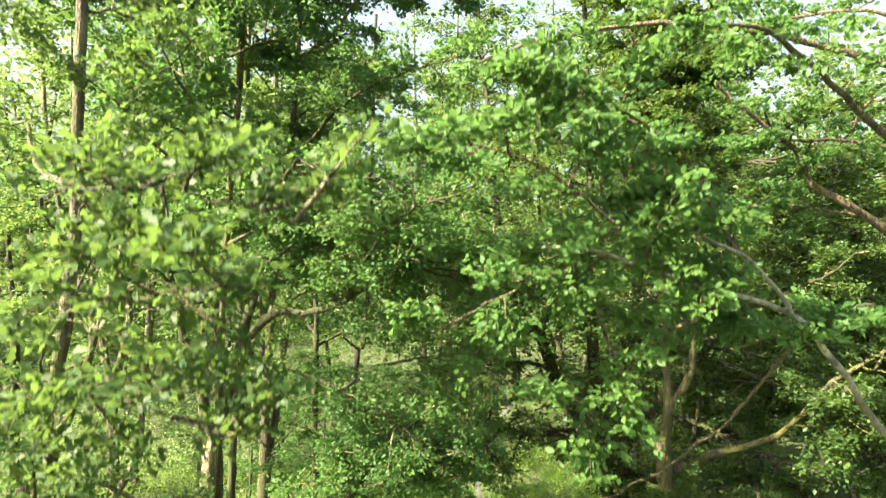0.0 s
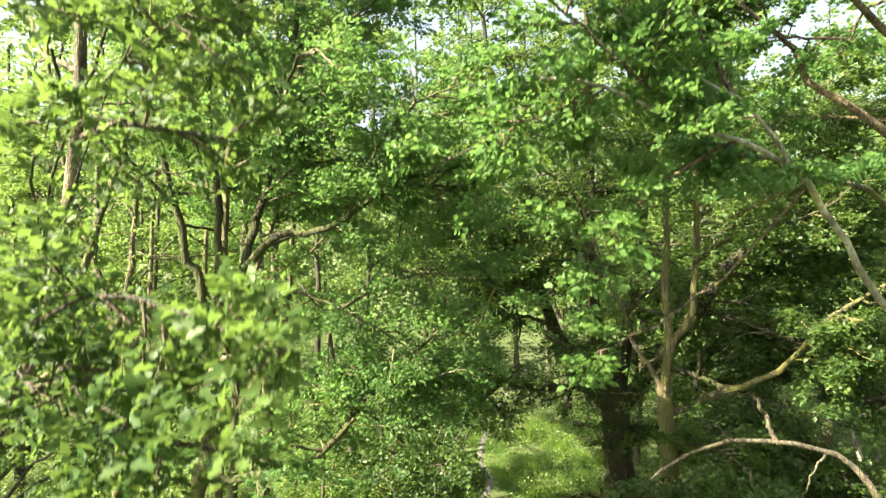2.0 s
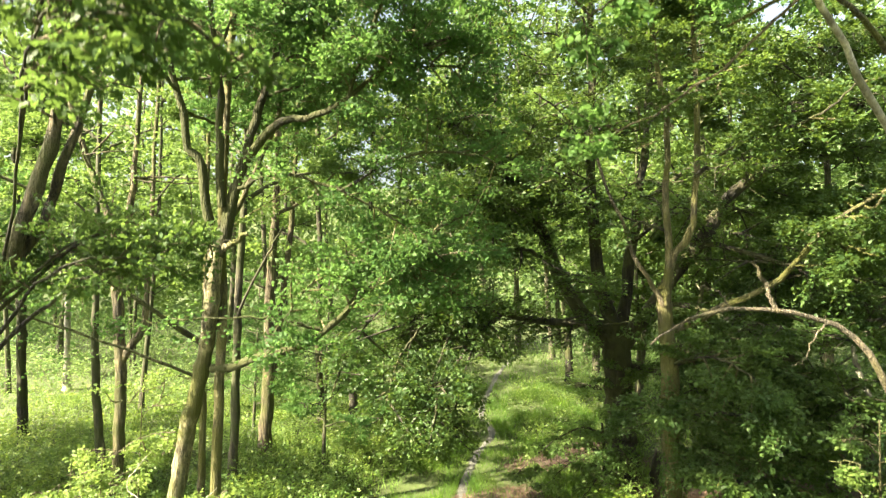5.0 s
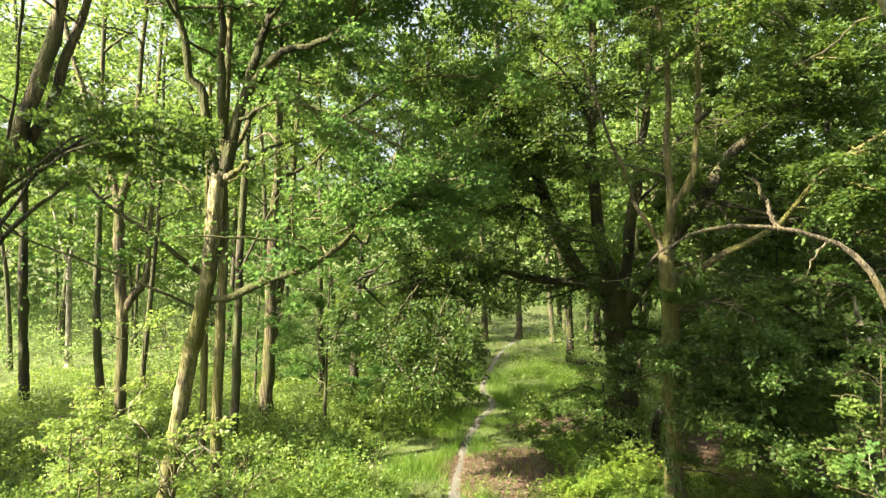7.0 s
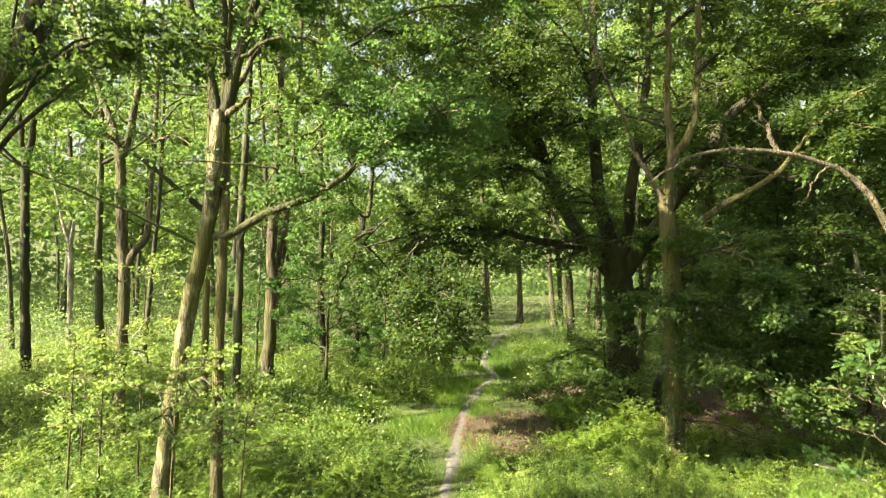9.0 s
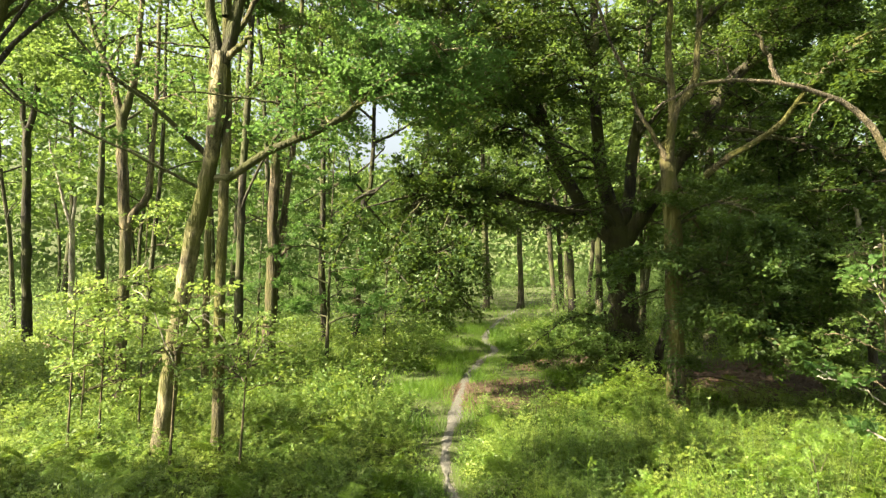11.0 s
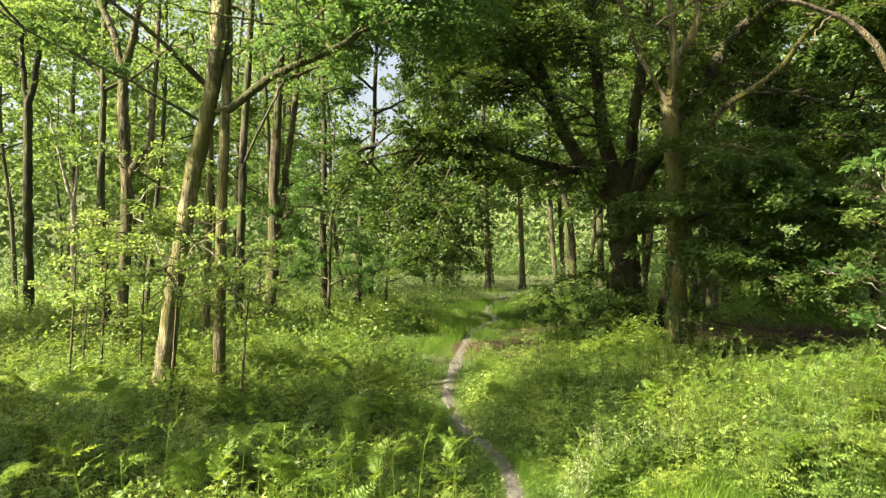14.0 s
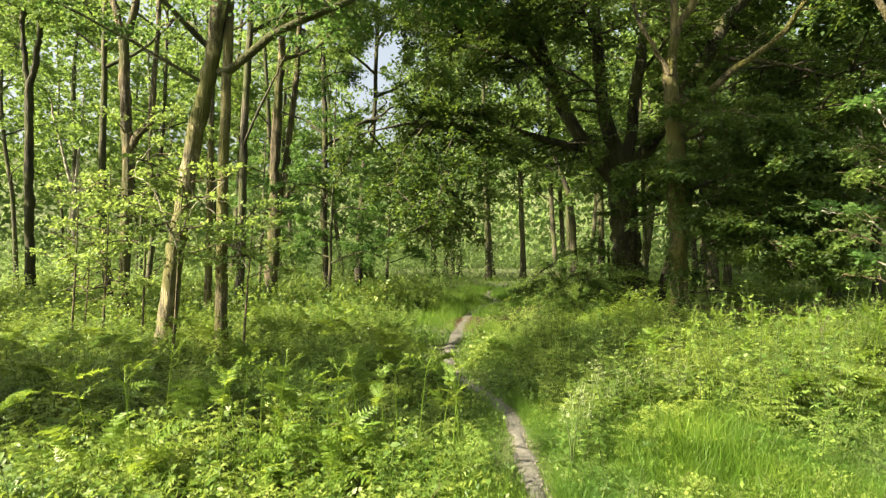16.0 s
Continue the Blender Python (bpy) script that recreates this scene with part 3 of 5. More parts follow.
# upright mossy trunk just behind it
tree("oak_tree", "slim upright oak with yellow-green mossy bark", [(-3.80, 9.3, -0.1), (-3.76, 9.3, 1.46), (-3.74, 9.3, 2.75), (-3.71, 9.4, 4.6), (-3.69, 9.5, 6.02), (-3.71, 9.5, 7.42), (-3.6, 9.6, 10), (-3.4, 9.7, 13), (-3.3, 9.8, 17)],
     # The upper ring of limbs is an added crown, placed to shade the beech
     0.10, 0.045, [([(-3.70, 9.5, 7.0), (-3.2, 10.2, 8.6), (-2.9, 10.9, 10.2)], 0.06, 0.015, 0.6)], BARK_MOSS, OAK, 12, 0.10, autos=[(6, 9.5, 12.8, 2.4, 0.4, 0.045), (10, 12.6, 16.8, 3.4, 0.25, 0.05)], per_metre=5, len2=1.2, n3=8, len3=0.5, total=46000, keep=canopy_gaps, boughs=[(2, 1.6, 0.3, 0.025)])

tree("oak_tree", "slender dark oak trunk with a thin forked branch", [(-6.16, 16.5, -0.1), (-6.13, 16.5, 0.77), (-6.04, 16.5, 3.2), (-5.94, 16.5, 5.96), (-5.77, 16.5, 8.56), (-5.68, 16.5, 10.5), (-5.5, 16.5, 17.5)],
     0.145, 0.06, [([(-6.0, 16.5, 4.0), (-6.0, 16.45, 4.83), (-5.55, 16.3, 5.77), (-4.97, 16, 6.66), (-4.5, 15.8, 7.4)], 0.06, 0.02, 0.75)], BARK_FAR, WOODS, 13, 0.115, autos=[(9, 8, 17, 3.2, 0.45, 0.07)], per_metre=4, len2=1.4, n3=7, len3=0.6, total=21000, keep=canopy_gaps, twigs=False)

tree("oak_tree", "thin mossy oak stem standing behind the leaning oak", [(-5.99, 14, -0.1), (-5.97, 14, 1.42), (-5.88, 14, 5.27), (-5.83, 14, 8.03), (-5.7, 14, 12)], 0.10, 0.04, [], BARK_MOSS, WOODS, 14, 0.11,
     autos=[(6, 7, 11.8, 2.2, 0.5, 0.04)], per_metre=4, len2=1.1, n3=7, len3=0.5, total=21000, keep=canopy_gaps, twigs=False)

tree("oak_tree", "twin-stemmed oak with sunlit ridged bark and a dead side branch", [(-5.85, 18.2, -0.1), (-5.78, 18.2, 0.52), (-5.63, 18.2, 2.66), (-5.59, 18.2, 4.99), (-5.47, 18.2, 7.13), (-5.26, 18, 9.39), (-5.2, 18, 18)], 0.235, 0.08,
     [([(-5.65, 18.25, 2.2), (-5.55, 18.3, 3.0), (-5.36, 18.4, 4.46), (-5.1, 18.5, 6.65), (-4.91, 18.5, 8.65), (-4.78, 18.5, 10.65), (-4.6, 18.6, 18)], 0.15, 0.05, 0.6),
      ([(-5.55, 18.3, 3.3), (-5.0, 18.1, 3.91), (-4.62, 18, 4.29)], 0.07, 0.02, 1.0)], BARK, WOODS, 15, 0.115, autos=[(10, 7.5, 17.5, 3.4, 0.45, 0.07)], per_metre=4, len2=1.4, n3=7, len3=0.6, total=30000, keep=lambda p: canopy_gaps(p) & sky_gap(p), twigs=False)

tree("oak_tree", "forked oak with sunlit foot and rising twin limbs", [(-7.62, 13.2, -0.1), (-7.6, 13.2, 1.13), (-7.5, 13.2, 3.86), (-7.57, 13.2, 5.81), (-7.58, 13.2, 6.95)], 0.13, 0.115,
     [([(-7.6, 13.2, 6.8), (-7.83, 13.3, 7.54), (-8.22, 13.4, 8.49), (-8.51, 13.5, 9.2), (-9.2, 13.6, 11.5), (-9.6, 13.8, 14.5), (-9.7, 14, 18)], 0.10, 0.03, 0.35),
      ([(-7.56, 13.2, 6.8), (-7.26, 13.1, 7.47), (-7.1, 13, 8.2), (-7.03, 13, 8.97), (-6.7, 12.8, 11.5), (-6.5, 12.6, 14.5), (-6.6, 12.5, 18)], 0.10, 0.03, 0.35),
      ([(-7.48, 13.2, 4.2), (-7.26, 13.2, 4.58), (-7.07, 13.4, 4.99), (-7.06, 13.6, 6.29), (-7.08, 13.8, 7.69), (-7.09, 14, 9.41), (-7.0, 14.2, 13), (-7.2, 14.3, 17.5)], 0.10, 0.03, 0.5)],
     BARK, WOODS, 16, 0.105, autos=[], per_metre=6, len2=1.5, n3=8, len3=0.55, total=42000, keep=canopy_gaps, twigs=False, boughs=[(6, 2.3, 0.2, 0.03)])

tree("oak_tree", "straight slender oak with dark bark", [(-9.63, 16, -0.1), (-9.65, 16, 0.86), (-9.8, 16, 4.01), (-9.74, 16, 6.37), (-9.7, 16, 9.04), (-9.5, 16, 14.5)], 0.13, 0.05, [], BARK_FAR, WOODS, 17, 0.11,
     autos=[(9, 6.5, 14, 2.8, 0.5, 0.06)], per_metre=4, len2=1.3, n3=7, len3=0.6, total=30000, keep=lambda p: canopy_gaps(p) & sky_gap(p), twigs=False)

tree("oak_tree", "tall forked oak far back among the trees", [(-15.15, 20.5, -0.1), (-15.16, 20.5, 0.4), (-15.2, 20.5, 4.24), (-15.19, 20.5, 7.7)], 0.17, 0.14,
     [([(-15.19, 20.5, 7.6), (-15.39, 20.5, 9.28), (-15.46, 20.5, 11.89), (-15.6, 20.6, 16)], 0.12, 0.04, 0.3), ([(-15.19, 20.5, 7.6), (-14.73, 20.3, 9.21), (-14.25, 20, 11.09), (-13.8, 20, 13), (-13.2, 20, 16)], 0.13, 0.04, 0.3)],
     BARK_DARK, WOODS, 18, 0.125, per_metre=6, len2=1.8, n3=8, len3=0.7, total=33000, keep=lambda p: canopy_gaps(p) & sky_gap(p), twigs=False, boughs=[(5, 2.4, 0.25, 0.04)])

tree("birch_tree", "dead pale birch, forked and bare of leaves", [(-18.53, 28, -0.1), (-18.53, 28, 0.62), (-18.49, 28, 4.06), (-18.48, 28, 5.0)], 0.15, 0.12,
     [([(-18.48, 28, 4.9), (-18.9, 28, 6.26), (-19.31, 28, 7.77), (-19.8, 28, 10)], 0.10, 0.03, 1.0), ([(-18.48, 28, 4.9), (-18.19, 28, 7.36), (-18.0, 28, 10)], 0.10, 0.03, 1.0)], BARK_PALE, WOODS, 19)

for k, (trunk, r, label) in enumerate([
        ([(-4.88, 22.5, -0.1), (-4.9, 22.5, 0.76), (-5.0, 22.5, 3.41), (-4.94, 22.5, 6.51), (-5.01, 22.5, 10.93), (-5, 22.5, 19)], 0.16, "straight slim oak standing back from the clearing"),
        ([(-3.7, 22.5, -0.1), (-3.63, 22.5, 1.64), (-3.51, 22.5, 3.85), (-3.32, 22.5, 5.84), (-2.99, 22.5, 7.38), (-2.6, 22.5, 19)], 0.17, "slightly curved oak standing back from the clearing"),
        ([(6.18, 29, -0.1), (6.16, 29, 0.86), (6.03, 29, 3.71), (5.81, 29, 4.99), (5.0, 29, 8), (4.7, 29, 17)], 0.22, "low-branched oak at the far side of the glade")]):
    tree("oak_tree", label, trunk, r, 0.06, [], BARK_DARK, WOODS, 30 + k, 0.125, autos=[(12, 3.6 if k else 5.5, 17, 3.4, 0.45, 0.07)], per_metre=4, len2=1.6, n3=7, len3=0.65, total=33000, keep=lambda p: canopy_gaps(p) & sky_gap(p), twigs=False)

def open_bole(p):
    """The bole and the foot of its stems stand free of leaves on the side of the path."""
    bole = (np.abs(p[:, 0] - 4.9) < 0.85) & (p[:, 2] > 0.3) & (p[:, 2] < 5.0) & (p[:, 1] > 14.0)
    arch = (p[:, 0] > 0.3 * p[:, 1] - 3.1) & (p[:, 0] < 0.29 * p[:, 1] - 0.1) & (p[:, 2] > 1.15) & (p[:, 2] < 4.1)
    rng = np.random.default_rng(5)
    thin = (p[:, 2] > 5.0) & (p[:, 2] < 11.5) & (p[:, 0] > 2.2) & (p[:, 0] < 7.5) & (p[:, 1] < 16.6) & (rng.random(len(p)) < 0.5)
    fleck = np.zeros(len(p), bool)
    for x, y, rx, ry in ((7.4, 14.5, 1.3, 0.45), (5.8, 13.9, 0.5, 0.35), (8.8, 15.8, 0.8, 0.4), (4.5, 15.9, 1.4, 0.38)):
        s = p[:, 2] / to_sun[2]
        fleck |= ((p[:, 0] - s * to_sun[0] - x) / rx) ** 2 + ((p[:, 1] - s * to_sun[1] - y) / ry) ** 2 < 1
    return ~(bole | arch | thin | fleck) & sky_gap(p)


# big beech across the path: one stout bole, stems rising from it and a limb reaching out over the path
old_beech = tree("beech_tree", "old many-stemmed beech with stout dark bole and wide low crown",
     [(5.22, 17, -0.1), (5.19, 17, 0.4), (5.16, 17, 1.4), (5.08, 17, 2.9), (5.0, 17, 4.3)], 0.44, 0.38,
     [([(4.95, 17, 3.9), (4.7, 16.9, 4.5), (4.23, 16.5, 4.68), (2.97, 15.8, 4.83), (1.52, 15.2, 5.14), (0.47, 15, 5.47), (-0.41, 14.8, 5.65), (-1.2, 14.5, 5.5)], 0.17, 0.03, 0.12),
      ([(5.0, 17, 3.8), (3.98, 17, 4.95), (3.23, 17, 6.29), (2.62, 16.8, 7.93), (2.02, 16.6, 8.88), (1.69, 16.5, 9.99), (1.45, 16.5, 11.94), (1.2, 16.4, 14), (0.9, 16.2, 17.5)], 0.24, 0.05, 0.25),
      ([(5.02, 17, 4.0), (4.56, 17, 5.61), (4.35, 17, 7.45), (4.32, 17, 9.12), (4.33, 17, 11.13), (4.25, 17, 14.5), (4.0, 16.8, 18.5)], 0.24, 0.06, 0.4),
      ([(5.1, 17, 3.8), (5.94, 16.2, 5.44), (6.82, 15.5, 7.03), (7.48, 15.3, 8.14), (8.51, 15, 9.04), (9.78, 14.5, 9.98), (11.5, 14, 11)], 0.26, 0.05, 0.25),
      ([(5.1, 17, 4.0), (5.6, 17.2, 7), (6.0, 17.3, 10), (6.2, 17.2, 14), (6.6, 17, 18)], 0.2, 0.05, 0.4),
      ([(6.2, 17.2, 11), (7.8, 16.5, 12.0), (9.5, 15.8, 12.4), (11.2, 15.2, 12.2)], 0.09, 0.02, 0.15),
      ([(5.7, 17.2, 8.0), (7.5, 16.8, 9.4), (9.5, 16.6, 10.4), (11.6, 16.4, 10.8)], 0.09, 0.02, 0.15),
      ([(2.9, 16.9, 7.2), (1.6, 16, 8.0), (0.3, 15.2, 8.2), (-0.9, 14.6, 7.9)], 0.10, 0.02, 0.15),
      ([(2.0, 16.6, 8.9), (0.6, 16, 10), (-0.6, 15.6, 10.6)], 0.09, 0.02, 0.2),
      ([(1.5, 15.2, 5.1), (0.7, 14.2, 4.6), (0.1, 13.4, 3.9), (-0.5, 12.9, 3.0)], 0.05, 0.012, 0.1),
      ([(0.5, 15, 5.4), (-0.5, 14, 5.0), (-1.1, 13.5, 4.2), (-1.4, 13.2, 3.2)], 0.05, 0.012, 0.1),
      ([(1.5, 15.2, 5.1), (1.0, 14.4, 4.9), (0.5, 13.9, 4.0), (0.2, 13.6, 2.9), (0.1, 13.5, 2.3)], 0.04, 0.01, 0.1),
      ([(0.9, 15.1, 5.3), (0.3, 14.2, 5.0), (-0.2, 13.7, 4.0), (-0.5, 13.4, 2.9), (-0.6, 13.3, 2.2)], 0.04, 0.01, 0.1),
      ([(-0.41, 14.8, 5.65), (-0.7, 14.2, 5.3), (-0.9, 13.8, 4.3), (-0.95, 13.6, 3.0)], 0.035, 0.01, 0.1),
      ([(-0.9, 14.6, 5.6), (-1.5, 14.2, 5.4), (-2.1, 13.9, 4.7), (-2.5, 13.7, 3.9)], 0.035, 0.01, 0.1),
      ([(6.8, 15.5, 7.0), (8, 14.6, 6.6), (9.5, 13.8, 5.8), (10.6, 13.2, 4.8)], 0.09, 0.02, 0.15),
      ([(5.9, 16.2, 5.4), (7.2, 15, 5.0), (8.6, 14, 4.0), (9.6, 13.4, 2.8)], 0.09, 0.02, 0.2),
      ([(3.2, 17, 6.3), (2.2, 15.6, 6.8), (1.0, 14.4, 6.9), (0.0, 13.6, 6.6)], 0.06, 0.015, 0.15),
      ([(2.6, 16.8, 7.9), (1.6, 15.4, 8.8), (0.6, 14.2, 9.2)], 0.06, 0.015, 0.15),
      ([(4.4, 17, 7.5), (3.6, 15.4, 8.2), (2.6, 14, 8.5)], 0.06, 0.015, 0.2),
      ([(4.3, 17, 9.1), (3.4, 15.5, 10.2), (2.2, 14.2, 10.7)], 0.06, 0.015, 0.2),
      ([(4.9, 16.9, 5), (3.8, 15.2, 6.0), (2.8, 13.8, 6.2)], 0.06, 0.015, 0.25),
      ([(5.6, 17.2, 7), (6.0, 15.4, 7.8), (6.2, 14, 8.2)], 0.06, 0.015, 0.25),
      ([(5.3, 16.9, 3.4), (6.6, 15.6, 3.2), (7.8, 14.4, 2.5), (8.6, 13.6, 1.7)], 0.08, 0.015, 0.25)],
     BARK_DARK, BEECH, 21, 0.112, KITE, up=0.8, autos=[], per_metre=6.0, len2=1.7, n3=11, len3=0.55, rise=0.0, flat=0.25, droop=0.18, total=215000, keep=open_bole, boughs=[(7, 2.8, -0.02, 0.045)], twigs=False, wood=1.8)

# low sprays arching down to the ground at its foot
tree("beech_bush", "low beech sprays arching down to the leaf-strewn ground", [(4.45, 16.1, -0.05), (4.4, 16.0, 0.9), (4.3, 15.9, 2.0)], 0.05, 0.03,
     [([(4.35, 15.95, 1.7), (3.7, 15.7, 1.95), (3.0, 15.5, 1.7), (2.3, 15.3, 1.25), (1.8, 15.2, 0.8)], 0.035, 0.008, 0.05),
      ([(4.4, 16.0, 1.2), (3.8, 15.3, 1.45), (3.1, 14.9, 1.2), (2.5, 14.7, 0.7)], 0.03, 0.008, 0.05),
      ([(4.4, 16.0, 0.9), (4.1, 15.1, 1.05), (3.7, 14.6, 0.8), (3.2, 14.3, 0.4)], 0.025, 0.008, 0.05),
      ([(4.35, 15.95, 1.5), (4.6, 15.2, 1.5), (4.8, 14.7, 1.1), (4.9, 14.4, 0.6)], 0.025, 0.008, 0.1)],
     # Woodland leaf, lighter than beech, paints these sprays as sunlit
     BARK_DARK, WOODS, 27, 0.085, KITE, up=0.8, per_metre=9, len2=0.75, n3=7, len3=0.3, rise=0.0, flat=0.25, droop=0.22, total=9000, category="bush", keep=lambda p: p[:, 2] > 0.06)

# the nearer beech in front of it
young_beech = tree("beech_tree", "younger beech with pale sunlit fork and layered drooping sprays",
     [(5.0, 12.6, -0.1), (4.96, 12.6, 0.56), (4.93, 12.6, 2.55), (4.84, 12.5, 4.4), (4.72, 12.4, 5.49), (4.66, 12.3, 6.0)], 0.19, 0.16,
     [([(4.68, 12.3, 5.6), (4.74, 12.2, 6.74), (4.63, 12.1, 8.04), (4.67, 12, 9.31), (4.42, 12, 10.62), (4.25, 12, 12.04), (4.0, 12, 14), (3.8, 12, 16)], 0.095, 0.03, 0.45),
      ([(4.70, 12.3, 5.8), (4.82, 12.2, 6.55), (5.16, 12.1, 7.26), (5.28, 12, 8.6), (5.21, 12, 10.61), (5.19, 12, 12.39), (5.5, 12, 14.5), (5.9, 12, 16.5)], 0.095, 0.03, 0.45),
      ([(5.2, 12, 8.3), (5.81, 11.6, 8.84), (6.58, 11, 9.09), (7.07, 10.6, 9.37), (7.45, 10.4, 9.8)], 0.05, 0.015, 0.1),
      ([(4.66, 12.3, 5.6), (4.45, 12.2, 5.95), (3.98, 12.1, 6.61), (3.71, 12, 7.37), (3.36, 12, 8.08), (3.04, 12, 9.08), (2.72, 12, 9.79)], 0.065, 0.02, 1.0),
      ([(4.64, 12.2, 7.2), (4.04, 12.1, 7.38), (3.68, 12.3, 7.54)], 0.04, 0.015, 0.5),
      ([(4.75, 12.5, 5.0), (5.3, 12.6, 5.15), (5.69, 12.5, 5.35), (5.99, 12, 5.7), (6.53, 11.5, 6.08), (6.79, 11, 6.65), (7.33, 11, 7.24), (8.29, 11, 7.84), (9.2, 11, 8.3)], 0.10, 0.03, 0.55),
      ([(4.9, 12.6, 3.0), (5.8, 11.9, 3.4), (6.9, 11.3, 3.2), (8.0, 10.9, 2.6)], 0.05, 0.012, 0.1),
      ([(4.9, 12.6, 2.4), (5.6, 12.0, 2.6), (6.6, 11.6, 2.2), (7.4, 11.3, 1.5)], 0.045, 0.012, 0.1),
      ([(4.9, 12.6, 3.6), (4.2, 12.0, 3.6), (3.6, 11.8, 3.0)], 0.03, 0.01, 0.2),
      ([(4.85, 12.5, 4.2), (6.0, 12.9, 4.5), (7.4, 12.8, 4.2), (8.8, 12.6, 3.6)], 0.05, 0.012, 0.1),
      ([(4.85, 12.5, 4.3), (5.4, 11.6, 4.6), (5.9, 10.9, 4.3), (6.3, 10.5, 3.8)], 0.035, 0.01, 0.15),
      ([(4.9, 12.6, 2.6), (5.3, 11.5, 2.6), (5.8, 10.8, 2.1), (6.2, 10.5, 1.5)], 0.03, 0.01, 0.15),
      ([(4.95, 12.6, 0.9), (5.6, 12.0, 1.0), (6.4, 11.8, 0.7)], 0.025, 0.008, 0.15)],
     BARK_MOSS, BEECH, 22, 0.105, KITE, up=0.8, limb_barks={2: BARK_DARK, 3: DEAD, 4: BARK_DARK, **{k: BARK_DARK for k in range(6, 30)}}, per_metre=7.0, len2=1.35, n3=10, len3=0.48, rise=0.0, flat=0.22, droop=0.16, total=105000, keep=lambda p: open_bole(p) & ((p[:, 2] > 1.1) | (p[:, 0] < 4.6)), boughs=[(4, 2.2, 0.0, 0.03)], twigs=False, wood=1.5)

# oak on the near side of the clearing: its branches hang out over it
tree("oak_tree", "oak with rust-brown bark whose branches reach across the view",
     [(7.4, 7.8, -0.1), (7.2, 7.7, 3.0), (6.6, 7.5, 6.5), (6.2, 7.5, 8.6), (5.9, 7.4, 9.74), (5.7, 7.2, 10.19), (5.64, 7.1, 10.72), (5.62, 7, 11.44), (5.6, 6.8, 14)], 0.19, 0.04,
     [([(5.8, 7.35, 9.95), (5.2, 7.2, 10.3), (4.57, 7.1, 10.65), (4.33, 7.1, 11.07), (4.03, 7, 11.24), (3.2, 6.8, 11.8)], 0.06, 0.02, 0.6),
      ([(6.4, 7.4, 7.4), (5.4, 6.4, 7.5), (4.32, 5.6, 8.07), (3.74, 5.3, 8.57), (3.24, 5, 9.1), (2.83, 4.8, 9.37), (2.35, 4.6, 9.47), (1.82, 4.4, 9.61), (1.18, 4.3, 9.83), (0.74, 4.2, 9.87)], 0.048, 0.010, 0.6),
      ([(3.05, 4.9, 9.2), (2.9, 4.8, 9.3), (2.72, 4.7, 9.53), (2.35, 4.6, 9.81), (1.92, 4.5, 10.0), (1.3, 4.3, 10.4)], 0.028, 0.008, 0.3),
      ([(6.12, 7.45, 8.9), (5.38, 6.8, 8.95), (4.71, 6.3, 9.2), (4.09, 5.8, 9.25), (3.4, 5.3, 9.2), (2.7, 5.4, 8.9)], 0.05, 0.015, 0.6),
      ([(6.9, 7.6, 4.2), (6.5, 7.9, 4.4), (6.17, 8, 4.83), (5.82, 8, 5.44), (5.35, 8, 5.76), (4.59, 7.9, 5.93), (3.62, 7.8, 5.95), (3.12, 7.7, 5.73), (2.74, 7.7, 5.5)], 0.066, 0.014, 1.0),
      ([(4.59, 7.9, 5.93), (4.4, 7.9, 6.32), (4.19, 7.8, 6.62)], 0.036, 0.02, 1.0),
      ([(5.35, 8, 5.76), (5.1, 7.9, 5.6), (4.9, 7.8, 5.3), (4.7, 7.8, 5.2)], 0.016, 0.005, 1.0),
      ([(3.9, 7.85, 5.95), (3.7, 7.7, 6.2), (3.4, 7.6, 6.3)], 0.014, 0.004, 1.0),
      ([(2.35, 4.6, 9.47), (1.9, 4.7, 9.2), (1.4, 4.6, 8.8), (1.0, 4.3, 8.5)], 0.02, 0.006, 0.15),
      ([(1.82, 4.4, 9.61), (1.2, 4.2, 10.1), (0.5, 4.0, 10.5), (-0.1, 3.9, 10.6)], 0.016, 0.005, 0.1),
      ([(2.35, 4.6, 9.81), (1.8, 4.4, 10.6), (1.0, 4.2, 11.0), (0.4, 4.1, 11.1)], 0.016, 0.005, 0.2),
      ([(1.18, 4.3, 9.83), (0.5, 4.4, 9.5), (-0.1, 4.3, 9.2)], 0.014, 0.005, 0.1),
      ([(3.4, 5.3, 9.2), (2.6, 5.0, 8.5), (1.9, 4.9, 8.0), (1.3, 4.9, 7.7)], 0.018, 0.005, 0.25),
      ([(5.6, 6.95, 12), (3.8, 6.8, 12.4), (2.4, 6.8, 12.5), (1.0, 6.6, 12.2), (0.2, 6.4, 11.8)], 0.05, 0.012, 0.25),
      ([(5.63, 7.05, 11), (4.2, 6.2, 11.6), (3, 5.4, 11.9), (1.8, 4.6, 11.6)], 0.05, 0.012, 0.3)],
     BARK_RUST, OAK, 23, 0.078, OVAL, limb_barks={0: BARK_RUST, 1: BARK_PALE, 2: BARK_PALE, 3: BARK_MOSS, 4: DEAD, 5: DEAD, 6: DEAD, 7: DEAD}, autos=[(13, 9.9, 13.5, 2.7, 0.2, 0.04)], per_metre=5.5, len2=0.8, n3=7, len3=0.34, keep=lambda p: bare_underside(p) & ((p[:, 2] < 11.2) | (np.sin(9 * p[:, 0] + 5 * p[:, 1]) > 0.35)), total=46000, boughs=[(3, 1.4, 0.1, 0.015)])

